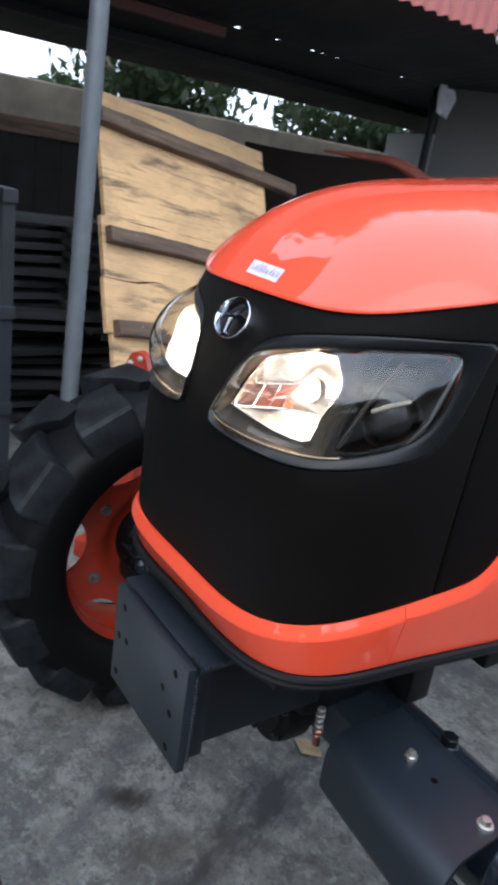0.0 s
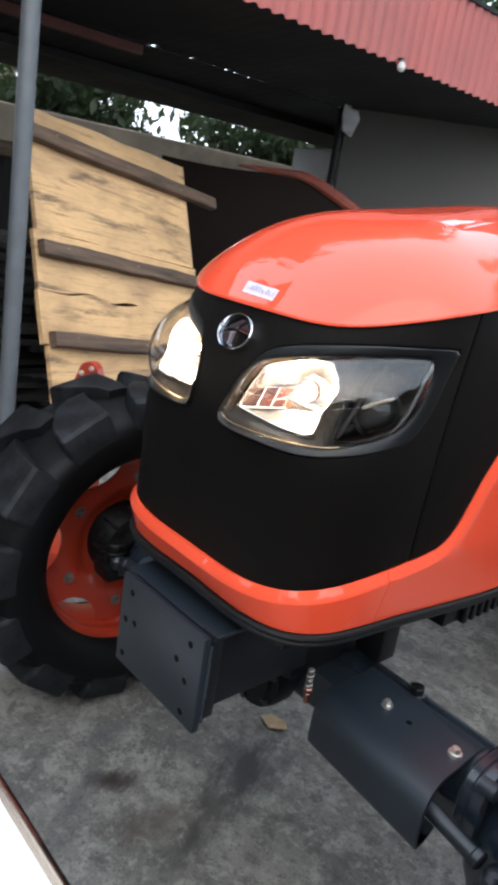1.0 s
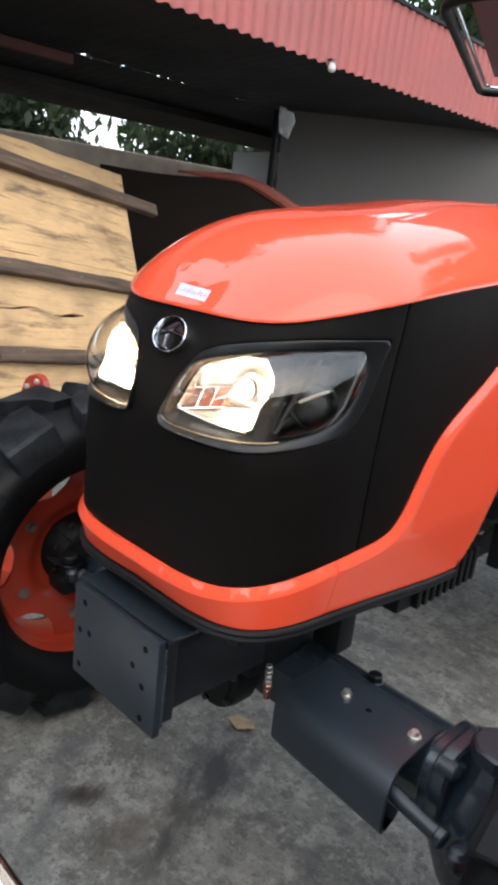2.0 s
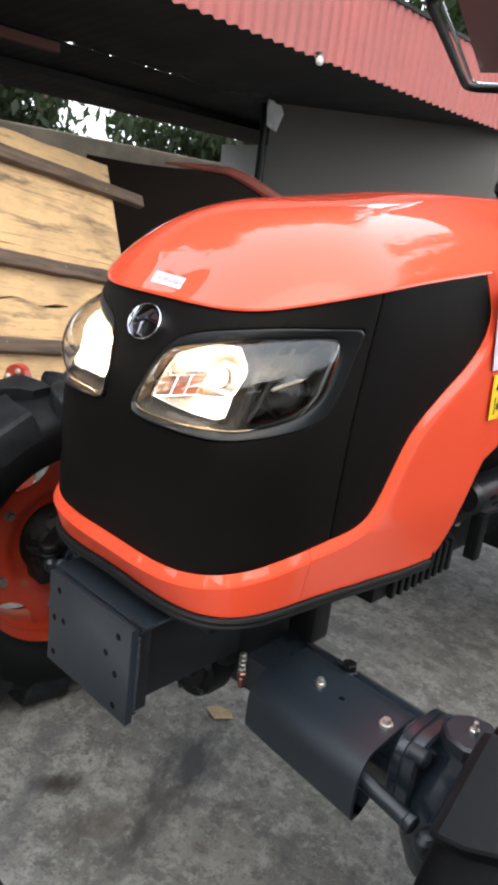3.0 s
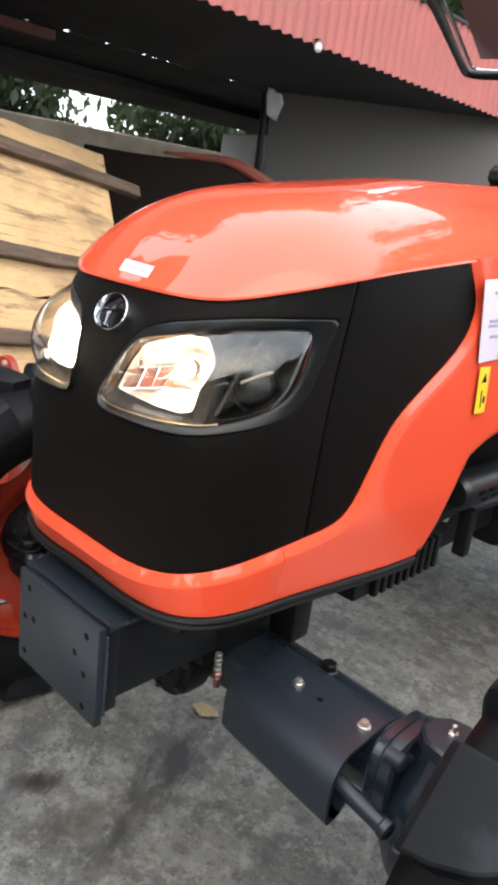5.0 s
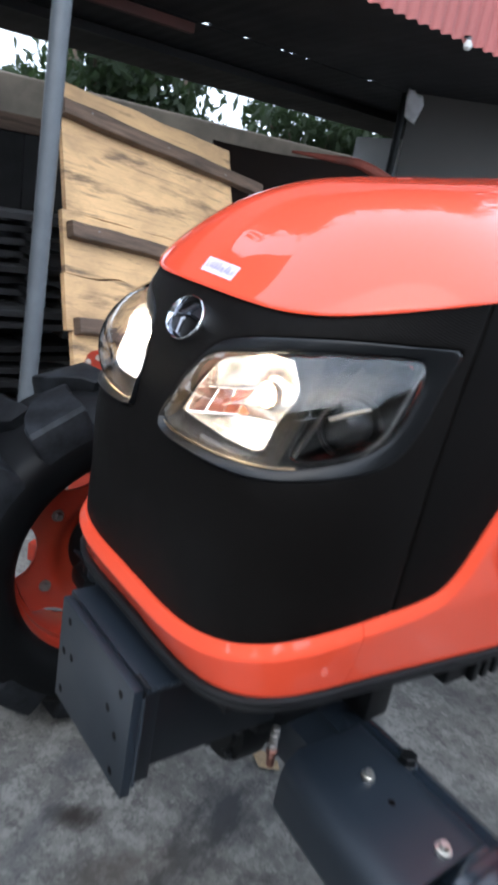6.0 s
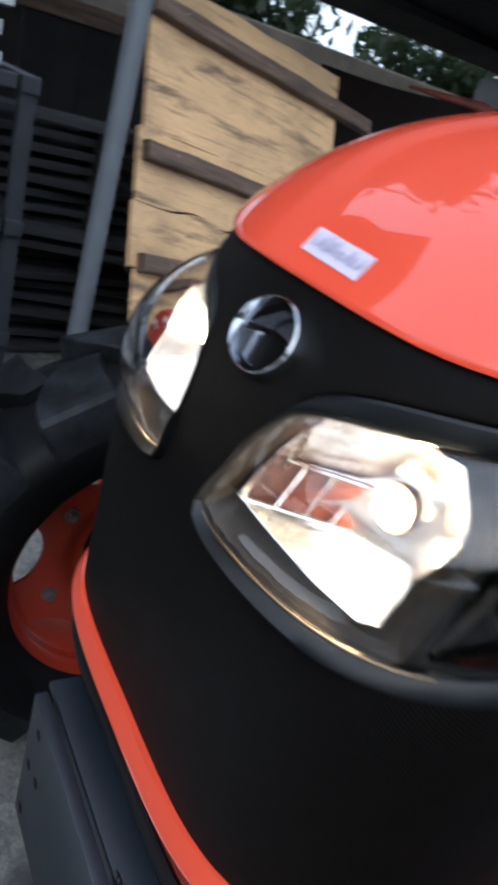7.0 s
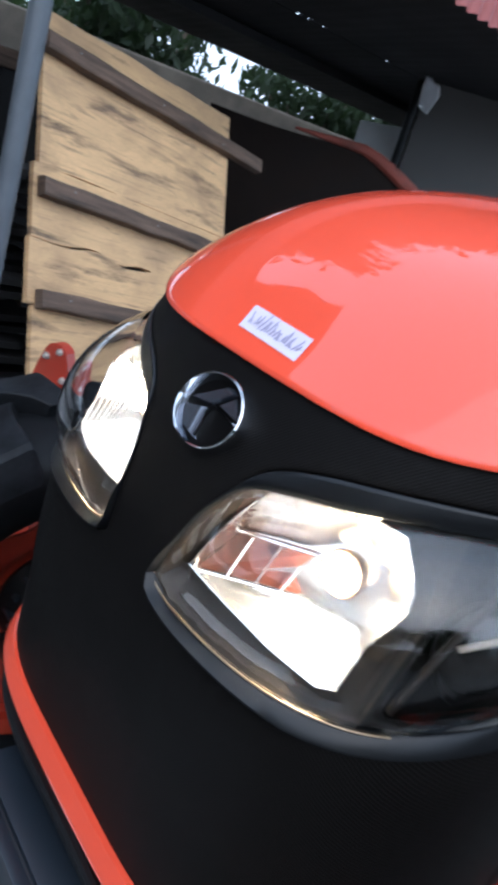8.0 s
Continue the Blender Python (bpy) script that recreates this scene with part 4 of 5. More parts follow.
def bonnet(tractor):
    part("bonnet_top", bonnet_top(), M_ORANGE, tractor, "glossy orange bonnet", sharp=60)
    seam = 75.0
    front = [(a, along(LOW, a)) for a in range(-74, 75, 4)] + [(seam, along(LOW, seam))]
    front = [(-seam, along(LOW, seam))] + front
    front += [(a, along(HIGH, a) + 0.004) for a in [seam] + list(range(72, -73, -4)) + [-seam]]
    lamps = [round_off(SURROUND, 2), round_off(mirror_outline(SURROUND), 2)]
    part("front_panel", panel(front, lamps, soft=0.003), M_GRILLE, tractor, "matt black front grille panel", sharp=60)
    for s in (1, -1):
        side = [(seam + 0.4, along(LOW, seam))] + eased([(a, z) for a, z in LOW if a > 76] + list(SWEEP)) + [(a, along(HIGH, a) + 0.004) for a in (137.5, 120, 105, 90, seam + 0.4)]
        strip = [(a, bottom(a)) for a in (67.15, 75, 85, 92, 110, 131, 150)] + list(REAR) + [(270, along(HIGH, 270) + 0.004)] + [(a, along(HIGH, a) + 0.004) for a in (240, 200, 159, 138)] + eased([(a, z) for a, z in LOW if a > 76] + list(SWEEP))[::-1] + [(75, along(LOW, 75)), (70, along(LOW, 70))] + [(67.15, along(LOW, 67.15))]
        if s < 0:
            side, strip = mirror_outline(side), mirror_outline(strip)
        part("side_panel", panel(side, soft=0.003), M_BLACK, tractor, "matt black side grille panel")
        part("side_skirt", panel(strip, surface=trim_surface, rise=0.010, soft=0.019, thick=0.012, chamfer=0.0090, rolls=lambda a, z: abs(a) > 67.2 and (z > bottom(a) + 0.04 if abs(a) < 155 else z < 1.06) and z < along(HIGH, a) - 0.004), M_ORANGE, tractor, "orange lower side skirt", sharp=16)
    bumper = [(a, bottom(a)) for a in range(-66, 67, 3)] + [(67, bottom(67)), (67, along(TRIM_TOP, 67))] + [(a, along(TRIM_TOP, a)) for a in range(66, -67, -3)] + [(-67, along(TRIM_TOP, 67)), (-67, bottom(67))]
    part("front_trim", panel(bumper, surface=trim_surface, rise=0.010, soft=0.019, thick=0.012, chamfer=0.0090, rolls=lambda a, z: abs(a) < 66.95 and z > along(TRIM_TOP, a) - 0.003), M_ORANGE, tractor, "orange front trim strip", sharp=16)
    # rubber lips under the trim
    for drop, push in ((0.007, 0.000), (0.020, -0.004)):
        part("rubber_lip", tube([shell(a, bottom(a)) + shell_out(a, bottom(a)) * push - Vector((0, 0, drop)) for a in range(-150, 151, 3)], 0.0065, 8), M_RUBBER, tractor)
    # emblem: a broad oval chrome ring round a dark dish with plain angular bars
    n = shell_out(1, 1.289)
    m = Matrix.Translation(shell(1.5, 1.289) + n * 0.004) @ Matrix.Rotation(math.atan2(n.z, -n.y), 4, "X").inverted() @ Matrix.Rotation(radians(90), 4, "X") @ Matrix.Diagonal((1.26, 1, 1, 1))
    badge = part("emblem", moved(lathe([(-0.006, 0.0330), (0.004, 0.0332), (0.0072, 0.0326), (0.0080, 0.0318), (0.0076, 0.0308), (0.0040, 0.0296), (-0.001, 0.0284)], 56, "Z"), m), M_CHROME, tractor, "oval chrome emblem")
    part("emblem_disc", moved(lathe([(-0.001, 0.0288), (-0.0008, 0.0001)], 40, "Z"), m), M_BLACK, badge)
    # raised bars with bevelled flanks: a slanting wedge across the top, a stem at the side, thin bright edges between
    bars = (([(-0.0270, -0.001), (0.003, 0.0262), (0.013, 0.0236), (-0.004, 0.004)], M_BADGE),
            ([(0.002, 0.0075), (0.0135, 0.0215), (0.0255, 0.0100), (0.0262, 0.0050)], M_BADGE),
            ([(-0.0268, -0.0055), (-0.0075, 0.0015), (-0.0030, -0.0262), (-0.013, -0.0242), (-0.022, -0.0165)], M_BADGE),
            ([(-0.0020, 0.0030), (0.0000, 0.0042), (0.0028, -0.0262), (0.0000, -0.0266)], M_CHROME),
            ([(0.0010, 0.0045), (0.0012, 0.0062), (0.0270, 0.0034), (0.0270, 0.0016)], M_CHROME))
    for outline, metal in bars:
        cx, cy = sum(q[0] for q in outline) / len(outline), sum(q[1] for q in outline) / len(outline)
        foot = [(x, y, -0.001) for x, y in outline]
        top = [(cx + (x - cx) * 0.80, cy + (y - cy) * 0.80, 0.0040) for x, y in outline]
        k = len(outline)
        part("emblem_bar", moved((foot + top, [tuple(range(k, 2 * k))] + [(i, (i + 1) % k, k + (i + 1) % k, k + i) for i in range(k)]), m), metal, badge, smooth=False)
    label = [(-0.0355, 0.1165), (0.0455, 0.1145), (0.0405, 0.1325), (-0.043, 0.1350)]
    tag = part("paper_sticker", patch(label, 0.0012), M_PAPER, tractor, "white paper sticker with handwritten marks")
    random.seed(4)
    for i in range(9):
        s0 = 0.07 + 0.098 * i
        up, tall = 0.20 + 0.10 * random.random(), 0.44 + 0.16 * random.random()
        for k in range(3):
            s1, t1 = s0 + 0.026 * k + 0.008 * random.random(), up + (0.0, 0.25, 0.04)[k] * random.random()
            q = between(label, s1, s1 + 0.020, t1, t1 + tall * random.uniform(0.5, 1.0))
            lean = random.choice((-0.003, 0.0015, 0.003))
            q[2], q[3] = (q[2][0] + lean, q[2][1]), (q[3][0] + lean, q[3][1])
            part("ink_mark", patch(q, 0.0022, 2), M_INK, tag)


def side_label(name, outline, rise, material, parent, label=""):
    return part(name, panel(outline, rise=rise, thick=0.0005, soft=0.0006, step=0.03), material, parent, label)


def side_labels(tractor):
    sheet = side_label("paper_sheet", [(146.5, 1.402), (172, 1.41), (178, 1.238), (156, 1.233)], 0.0180, M_PAPER, tractor, "white printed paper sheet taped on the skirt")
    for z, a0, a1 in ((1.375, 156, 166), (1.318, 157, 173), (1.308, 157, 173), (1.285, 160, 172)):
        side_label("print_bar", [(a0, z), (a1, z), (a1, z + 0.006), (a0, z + 0.006)], 0.0193, M_INK, sheet)
    side_label("green_mark", [(170, 1.24), (180, 1.245), (178, 1.275), (172, 1.27)], 0.0195, M_GREEN, sheet)
    warn = side_label("warning_label", [(159, 1.223), (167.5, 1.222), (171.5, 1.117), (163, 1.117)], 0.0180, M_YELLOW, tractor, "yellow warning label with black pictograms")
    side_label("pictogram", [(162.6, 1.188), (166.6, 1.188), (164.4, 1.208)], 0.0191, M_BLACK, warn)
    side_label("pictogram", [(164.2, 1.170), (164.9, 1.170), (166.8, 1.130), (166.1, 1.130)], 0.0191, M_BLACK, warn)
    side_label("pictogram", [(166.8, 1.156), (168.4, 1.156), (169.0, 1.140), (167.4, 1.140)], 0.0191, M_BLACK, warn)


# ---- chassis, axle and wheels ----
def weight_bracket(tractor):
    holes = [(-0.098, 0.748), (-0.112, 0.682), (-0.080, 0.688), (-0.112, 0.603), (0.096, 0.747), (0.062, 0.697), (0.092, 0.667), (0.092, 0.600)]
    bm_v, bm_f = box(-0.134, 0.132, 0.0, 0.016, 0.578, 0.777, 0.002)
    plate = part("front_plate", (bm_v, bm_f), M_CAST, tractor, "dark grey steel mounting plate with bolt holes")
    for x, z in holes:
        part("bolt_hole", moved(lathe([(0.0004, 0.0070), (0.0006, 0.0001)], 18, "Z"), Matrix.Translation((x, 0, z)) @ Matrix.Rotation(radians(90), 4, "X")), M_BLACK, plate)
    part("bracket_box", box(-0.122, 0.121, 0.016, 0.30, 0.612, 0.770, 0.004), M_DARKSHADED, tractor, "painted bracket box with the shade under the trim in its colour")
    part("bracket_lip", box(-0.150, 0.134, 0.0215, 0.125, 0.766, 0.776, 0.002), M_CAST, tractor)
    part("bracket_web", box(0.1215, 0.131, 0.0195, 0.046, 0.600, 0.7655, 0.003), M_DARKSHADED, tractor, "dark welded side web of the bracket")
    random.seed(2)

    def beads(points, r):
        """A row of small solidified weld drops."""
        drops = []
        for p in points:
            k = r * random.uniform(0.7, 1.3)
            drops.append(moved(lathe([(-k, 0.0001), (-0.7 * k, 0.7 * k), (0, k), (0.7 * k, 0.7 * k), (k, 0.0001)], 8, "Z"), Matrix.Translation(p)))
        return join(*drops)
    part("weld_bead", beads([(0.1315 + 0.001 * random.random(), 0.018, 0.60 + 0.0065 * i) for i in range(25)], 0.0035), M_CAST, tractor)
    part("weld_bead", beads([(0.100 + 0.0062 * i, 0.0215 + 0.003 * random.random(), 0.7765) for i in range(6)], 0.0036), M_DARKSHADED, tractor)
    part("weld_bead", beads([(0.1345, 0.030 + 0.007 * i, 0.7745) for i in range(12)], 0.0036), M_CAST, tractor)


def chassis(tractor):
    part("front_frame", join(box(-0.118, 0.118, 0.10, 1.10, 0.69, 0.80, 0.01), box(-0.24, 0.24, 0.08, 1.0, 0.795, 0.822, 0.006)), M_FRAME, tractor, "black front chassis frame")
    part("axle_support", join(box(-0.105, 0.105, 0.28, 0.56, 0.56, 0.68, 0.02)), M_FRAME, tractor)
    part("under_tray", join(box(-0.262, 0.262, 0.56, 0.90, 0.705, 0.790, 0.006), box(-0.262, 0.262, 0.30, 0.50, 0.770, 0.800, 0.006)), M_FRAME, tractor, "black ribbed tray under the bonnet")
    for i in range(9):
        part("tray_rib", box(0.260, 0.276, 0.62 + 0.031 * i, 0.636 + 0.031 * i, 0.704, 0.790, 0.003), M_FRAME, tractor)
    part("hanger", box(0.12, 0.19, 0.46, 0.52, 0.60, 0.80, 0.008), M_FRAME, tractor)
    pivot = part("axle_pivot", lathe([(0.262, 0.0001), (0.262, 0.030), (0.268, 0.036), (0.268, 0.058), (0.276, 0.062), (0.276, 0.080), (0.290, 0.084), (0.330, 0.084), (0.334, 0.074), (0.62, 0.078), (0.66, 0.06), (0.66, 0.0001)], 32, "Y"), M_FRAME, tractor)
    pivot.location.z = 0.53
    for i in range(6):
        q = radians(60 * i + 20)
        part("pivot_bolt", bolt((0.070 * math.cos(q), 0.276, 0.53 + 0.070 * math.sin(q)), (0, -1, 0), 0.008, 0.010, False), M_DARKSHADED, pivot.parent)
    part("engine_block", join(box(-0.16, 0.16, 1.00, 1.46, 0.625, 0.80, 0.02), box(-0.14, 0.14, 0.80, 1.45, 0.80, 1.25, 0.02)), M_FRAME, tractor, "dark engine block")
    part("intake_pipe", tube([(0.20, 1.02, 0.80), (0.22, 1.10, 0.79), (0.22, 1.30, 0.77), (0.2, 1.45, 0.76)], 0.016, 12), M_CAST, tractor)
    part("oil_filter", rod((0.22, 1.01, 0.85), (0.22, 1.40, 0.85), 0.05, 24), M_DARKSHADED, tractor, "dark slotted exhaust guard")
    for i in range(5):
        part("guard_slot", box(0.2555, 0.2715, 1.055 + 0.055 * i, 1.090 + 0.055 * i, 0.853, 0.862, 0.002), M_BLACK, tractor)
        part("guard_slot", box(0.2545, 0.2705, 1.080 + 0.055 * i, 1.112 + 0.055 * i, 0.832, 0.840, 0.002), M_BLACK, tractor)
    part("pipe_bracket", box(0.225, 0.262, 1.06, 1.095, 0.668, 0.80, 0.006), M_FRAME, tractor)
    part("hose", tube([(0.19, 0.98, 0.76), (0.21, 1.0, 0.79), (0.215, 1.03, 0.80), (0.2, 1.04, 0.76)], 0.008, 10), M_STEEL, tractor)
    part("transmission", box(-0.20, 0.20, 1.45, 2.5, 0.555, 0.85, 0.03), M_FRAME, tractor)
    part("hydraulic_fitting", join(rod((0.175, 0.258, 0.575), (0.175, 0.255, 0.60), 0.007), rod((0.175, 0.256, 0.600), (0.175, 0.255, 0.612), 0.010, 6)), M_COPPER, tractor, "copper hydraulic fitting")
    part("hydraulic_fitting", join(*[rod((0.175, 0.255, 0.613 + 0.011 * i), (0.175, 0.254, 0.622 + 0.011 * i), 0.0085 - 0.001 * (i % 2)) for i in range(4)]), M_FITTING, tractor)


def tyre():
    half = [(0.100, 0.318), (0.114, 0.330), (0.130, 0.36), (0.139, 0.400), (0.140, 0.430), (0.133, 0.458), (0.112, 0.476), (0.06, 0.485)]
    return lathe([(-x, r) for x, r in half] + [(0, 0.487)] + half[::-1], 84, "X")


def tread_lug(side):
    """One raised bar of the tread: narrow at the middle of the tyre, a broad flat slab out to the shoulder."""
    def surface(x):
        return float(np.interp(abs(x), (0, 0.06, 0.112, 0.133, 0.140), (0.487, 0.485, 0.476, 0.458, 0.430)))
    # across the tyre, swing round it, top radius, width, slope of the flanks
    rows = ((-0.020, 0.00, 0.512, 0.060, 0.010), (0.004, 0.040, 0.524, 0.080, 0.012), (0.030, 0.085, 0.529, 0.104, 0.012), (0.060, 0.120, 0.530, 0.128, 0.012), (0.095, 0.140, 0.528, 0.146, 0.012), (0.122, 0.148, 0.523, 0.152, 0.012), (0.131, 0.150, 0.514, 0.152, 0.012), (0.137, 0.151, 0.490, 0.146, 0.010), (0.139, 0.151, 0.466, 0.138, 0.006))
    v, f = [], []
    for x, swing, high, wide, flank in rows:
        r0 = min(surface(x), high) - 0.014
        for r, k in ((r0, wide / 2 + flank), (high - 0.008, wide / 2 + 0.002), (high - 0.002, wide / 2 - 0.001), (high, wide / 2 - 0.006), (high, -wide / 2 + 0.006), (high - 0.002, -wide / 2 + 0.001), (high - 0.008, -wide / 2 - 0.002), (r0, -wide / 2 - flank)):
            a = swing + k / 0.5
            v.append((side * x, r * math.cos(a), r * math.sin(a)))
    n, m = len(rows), 8
    for j in range(n - 1):
        for k in range(m - 1):
            q = (j * m + k, j * m + k + 1, (j + 1) * m + k + 1, (j + 1) * m + k)
            f.append(q if side > 0 else q[::-1])
    first, last = tuple(range(m)), tuple(range((n - 1) * m, n * m))
    f.append(first if side < 0 else first[::-1])
    f.append(last if side > 0 else last[::-1])
    return v, f


def rim_band():
    """A deep rim: rolled lip, a broad sloping flange, a bead step and the well."""
    outer = [(0.104, 0.322), (0.108, 0.330), (0.102, 0.334), (0.094, 0.324), (0.086, 0.306), (0.05, 0.298), (0.02, 0.280)]
    inner = [(0.102, 0.316), (0.096, 0.302), (0.078, 0.297), (0.072, 0.289), (0.056, 0.286), (0.050, 0.278), (0.020, 0.270)]
    return lathe([(-x, r) for x, r in outer] + outer[::-1] + inner + [(-x, r) for x, r in inner[::-1]], 72, "X", closed=True)


def wheel_disc(inner):
    """The dished disc with six lugs that reach the rim; inner is the side (+1 or -1) on which it sits."""
    n = 160
    rows = []
    for off in (0.0, -0.010):
        for k, (r, h) in enumerate(((0.085, 0.020), (0.12, 0.020), (0.145, 0.030), (0.165, 0.052), (0.19, 0.062), (1, 0.062))):
            ringpts = []
            for i in range(n):
                a = 2 * math.pi * i / n
                turn = abs((math.degrees(a) - 24.5 + 30) % 60 - 30)
                reach = 0.275 - 0.054 * math.sqrt(max(0.0, 1 - ((30 - turn) / 16.5) ** 2))
                rr = reach if r == 1 else r
                ringpts.append((inner * (h + off), rr * math.cos(a), rr * math.sin(a)))
            rows.append(ringpts)
    k = len(rows) // 2
    order = rows[:k] + rows[k:][::-1]
    v = [p for r in order for p in r]
    f = []
    for j in range(len(order)):
        q = (j + 1) % len(order)
        for i in range(n):
            f.append((j * n + i, j * n + (i + 1) % n, q * n + (i + 1) % n, q * n + i))
    return v, f


def wheel(tractor, side):
    inner = -side
    at = Matrix.Translation((side * (0.872 if side > 0 else 0.79), 0.402, 0.488)) @ Matrix.Scale(0.93, 4)

    def deep(vf):
        """The wheel is deeper on the side of the tractor."""
        return [(p[0] * 1.38 if p[0] * inner > 0 else p[0], p[1], p[2]) for p in vf[0]], vf[1]
    w = part("wheel", moved(join(deep(rim_band()), wheel_disc(inner)), at @ Matrix.Diagonal((1, 1.06, 1.06, 1))), M_RIM, tractor, "orange front wheel rim")
    part("tyre", moved(deep(tyre()), at), M_TYRE, w, "black deep-lugged tractor tyre", sharp=40)
    count = 13
    for half in (1, -1):
        lug = part("tread_lug", deep(tread_lug(half)), M_TREAD, w, "dusty rubber tread bar", sharp=24)
        for i in range(count):
            ob = lug if i == 0 else new("tread_lug", lug.data)
            ob.parent = w
            ob.matrix_basis = at @ Matrix.Rotation(2 * math.pi * (i + (0.5 if half < 0 else 0)) / count, 4, "X")
    for i in range(6):
        a = radians(60 * i + 24.5)
        part("wheel_bolt", bolt(at @ Vector((inner * 0.063, 0.222 * math.cos(a), 0.222 * math.sin(a))), (inner, 0, 0), 0.0112, 0.016), M_FITTING, w)
    part("hub", moved(lathe([(inner * 0.005, 0.0001), (inner * 0.005, 0.12), (inner * 0.03, 0.125), (inner * 0.06, 0.11), (inner * 0.10, 0.085), (inner * 0.105, 0.095), (inner * 0.125, 0.095), (inner * 0.13, 0.075), (inner * 0.17, 0.070), (inner * 0.17, 0.0001)], 36, "X"), at), M_FRAME, w)
    for i in range(8):
        a = radians(45 * i + 22)
        part("hub_bolt", bolt(at @ Vector((inner * 0.062, 0.105 * math.cos(a), 0.105 * math.sin(a))), (inner, 0, 0), 0.009, 0.011, False), M_CAST, w)
        part("hub_rib", moved(box(-0.03, 0.03, 0.06, 0.116, -0.005, 0.005, 0.002), at @ Matrix.Translation((inner * 0.075, 0, 0)) @ Matrix.Rotation(a + 0.39, 4, "X")), M_CAST, w)


def axle(tractor):
    beam = part("axle_beam", lathe([(-0.60, 0.0001), (-0.60, 0.082), (-0.45, 0.084), (-0.2, 0.086), (0.2, 0.086), (0.45, 0.084), (0.60, 0.082), (0.60, 0.0001)], 40, "X"), M_GLOSSCAST, tractor, "dark glossy painted front axle tube")
    beam.location = (0, 0.468, 0.497)
    part("axle_centre", box(-0.19, 0.19, 0.35, 0.455, 0.48, 0.574, 0.03), M_CAST, tractor)
    for s in (1, -1):
        # a bent guard over the steering cylinder, open at its outer end
        prof = [(0.478, 0.560), (0.476, 0.576), (0.468, 0.584), (0.440, 0.584)] + [(0.318 - 0.050 * math.sin(radians(a)), 0.534 + 0.050 * math.cos(radians(a))) for a in range(0, 91, 10)] + [(0.298 - 0.030 * math.cos(radians(a)), 0.480 - 0.030 * math.sin(radians(a))) for a in range(0, 91, 15)] + [(0.325, 0.450), (0.350, 0.455)]
        v, f = [], []
        for t in (0.0, 0.008):
            for x, skew in ((0.175, 0.018), (0.25, 0.010), (0.36, 0.0), (0.452, -0.010)):
                for k, (y, z) in enumerate(prof):
                    yy = y + skew * max(0, (0.48 - y) / 0.2)
                    end = x
                    if x == 0.452:
                        end = 0.452 + 0.020 * min(1, abs(y - 0.40) / 0.13)
                    v.append((s * end, yy + (0.4 - y) * t / 0.13, z - (t if k < 9 else 0)))
        m = len(prof)
        for layer in (0, 4 * m):
            for i in range(3):
                for k in range(m - 1):
                    q = (layer + i * m + k, layer + i * m + k + 1, layer + (i + 1) * m + k + 1, layer + (i + 1) * m + k)
                    f.append(q if (s > 0) == (layer == 0) else q[::-1])
        for i in (0, 3):
            for k in range(m - 1):
                f.append((i * m + k, i * m + k + 1, 4 * m + i * m + k + 1, 4 * m + i * m + k))
        for i in range(3):
            for k in (0, m - 1):
                f.append((i * m + k, (i + 1) * m + k, 4 * m + (i + 1) * m + k, 4 * m + i * m + k))
        guard = part("axle_guard", (v, f), M_GUARD, tractor, "dark painted bent-steel axle guard", sharp=50)
        part("guard_bolt", bolt((s * 0.277, 0.389, 0.587), (0, 0, 1), 0.008, 0.011), M_STEEL, guard)
        part("guard_bolt", bolt((s * 0.438, 0.392, 0.588), (0, 0, 1), 0.009, 0.012), M_STEEL, guard)
        part("guard_bolt", bolt((s * 0.283, 0.482, 0.586), (0, 0, 1), 0.017, 0.014, False), M_FRAME, guard)
        hole = part("guard_hole", lathe([(0.5846, 0.0065), (0.5848, 0.0001)], 16, "Z"), M_BLACK, guard)
        hole.location = (s * 0.335, 0.387, 0)
        part("bolt_boss", rod((s * 0.283, 0.482, 0.50), (s * 0.283, 0.482, 0.584), 0.019, 20), M_CAST, guard)
        # end flange and kingpin case
        def squarish(r, n=4.0, k=48):
            out = []
            for i in range(k):
                c, d = math.cos(2 * math.pi * i / k), math.sin(2 * math.pi * i / k)
                q = r / (abs(c) ** n + abs(d) ** n) ** (1 / n)
                out.append((q * c, q * d))
            return out
        rings = [[(s * x, y, z) for y, z in squarish(r)] for x, r in ((0.484, 0.070), (0.486, 0.084), (0.490, 0.088), (0.506, 0.088), (0.508, 0.085), (0.511, 0.085), (0.513, 0.088), (0.532, 0.087), (0.538, 0.080), (0.538, 0.010))]
        flange = part("axle_flange", loft(rings, True), M_GLOSSCAST, tractor, sharp=30)
        flange.location = (0, 0.425, 0.530)
        for i in range(4):
            a = radians(90 * i + 45)
            part("flange_bolt", bolt((s * 0.538, 0.092 * math.cos(a), 0.092 * math.sin(a)), (s, 0, 0), 0.010, 0.012, False), M_CAST, flange)
            part("flange_lug", moved(lathe([(0.0, 0.0001), (0.0, 0.017), (0.032, 0.017), (0.036, 0.013), (0.036, 0.0001)], 18, "X"), Matrix.Translation((s * 0.512 if s > 0 else s * 0.548, 0.092 * math.cos(a), 0.092 * math.sin(a)))), M_CAST, flange)
        case = part("kingpin_case", lathe([(0.34, 0.0001), (0.34, 0.070), (0.40, 0.092), (0.45, 0.104), (0.48, 0.103), (0.51, 0.092), (0.56, 0.068), (0.585, 0.056), (0.618, 0.052), (0.622, 0.0001)], 36, "Z"), M_GLOSSCAST, tractor)
        case.location = (s * 0.588, 0.435, 0)
        part("kingpin_cap", lathe([(0.610, 0.050), (0.616, 0.056), (0.640, 0.056), (0.645, 0.050), (0.646, 0.0001)], 9, "Z"), M_CAST, case)
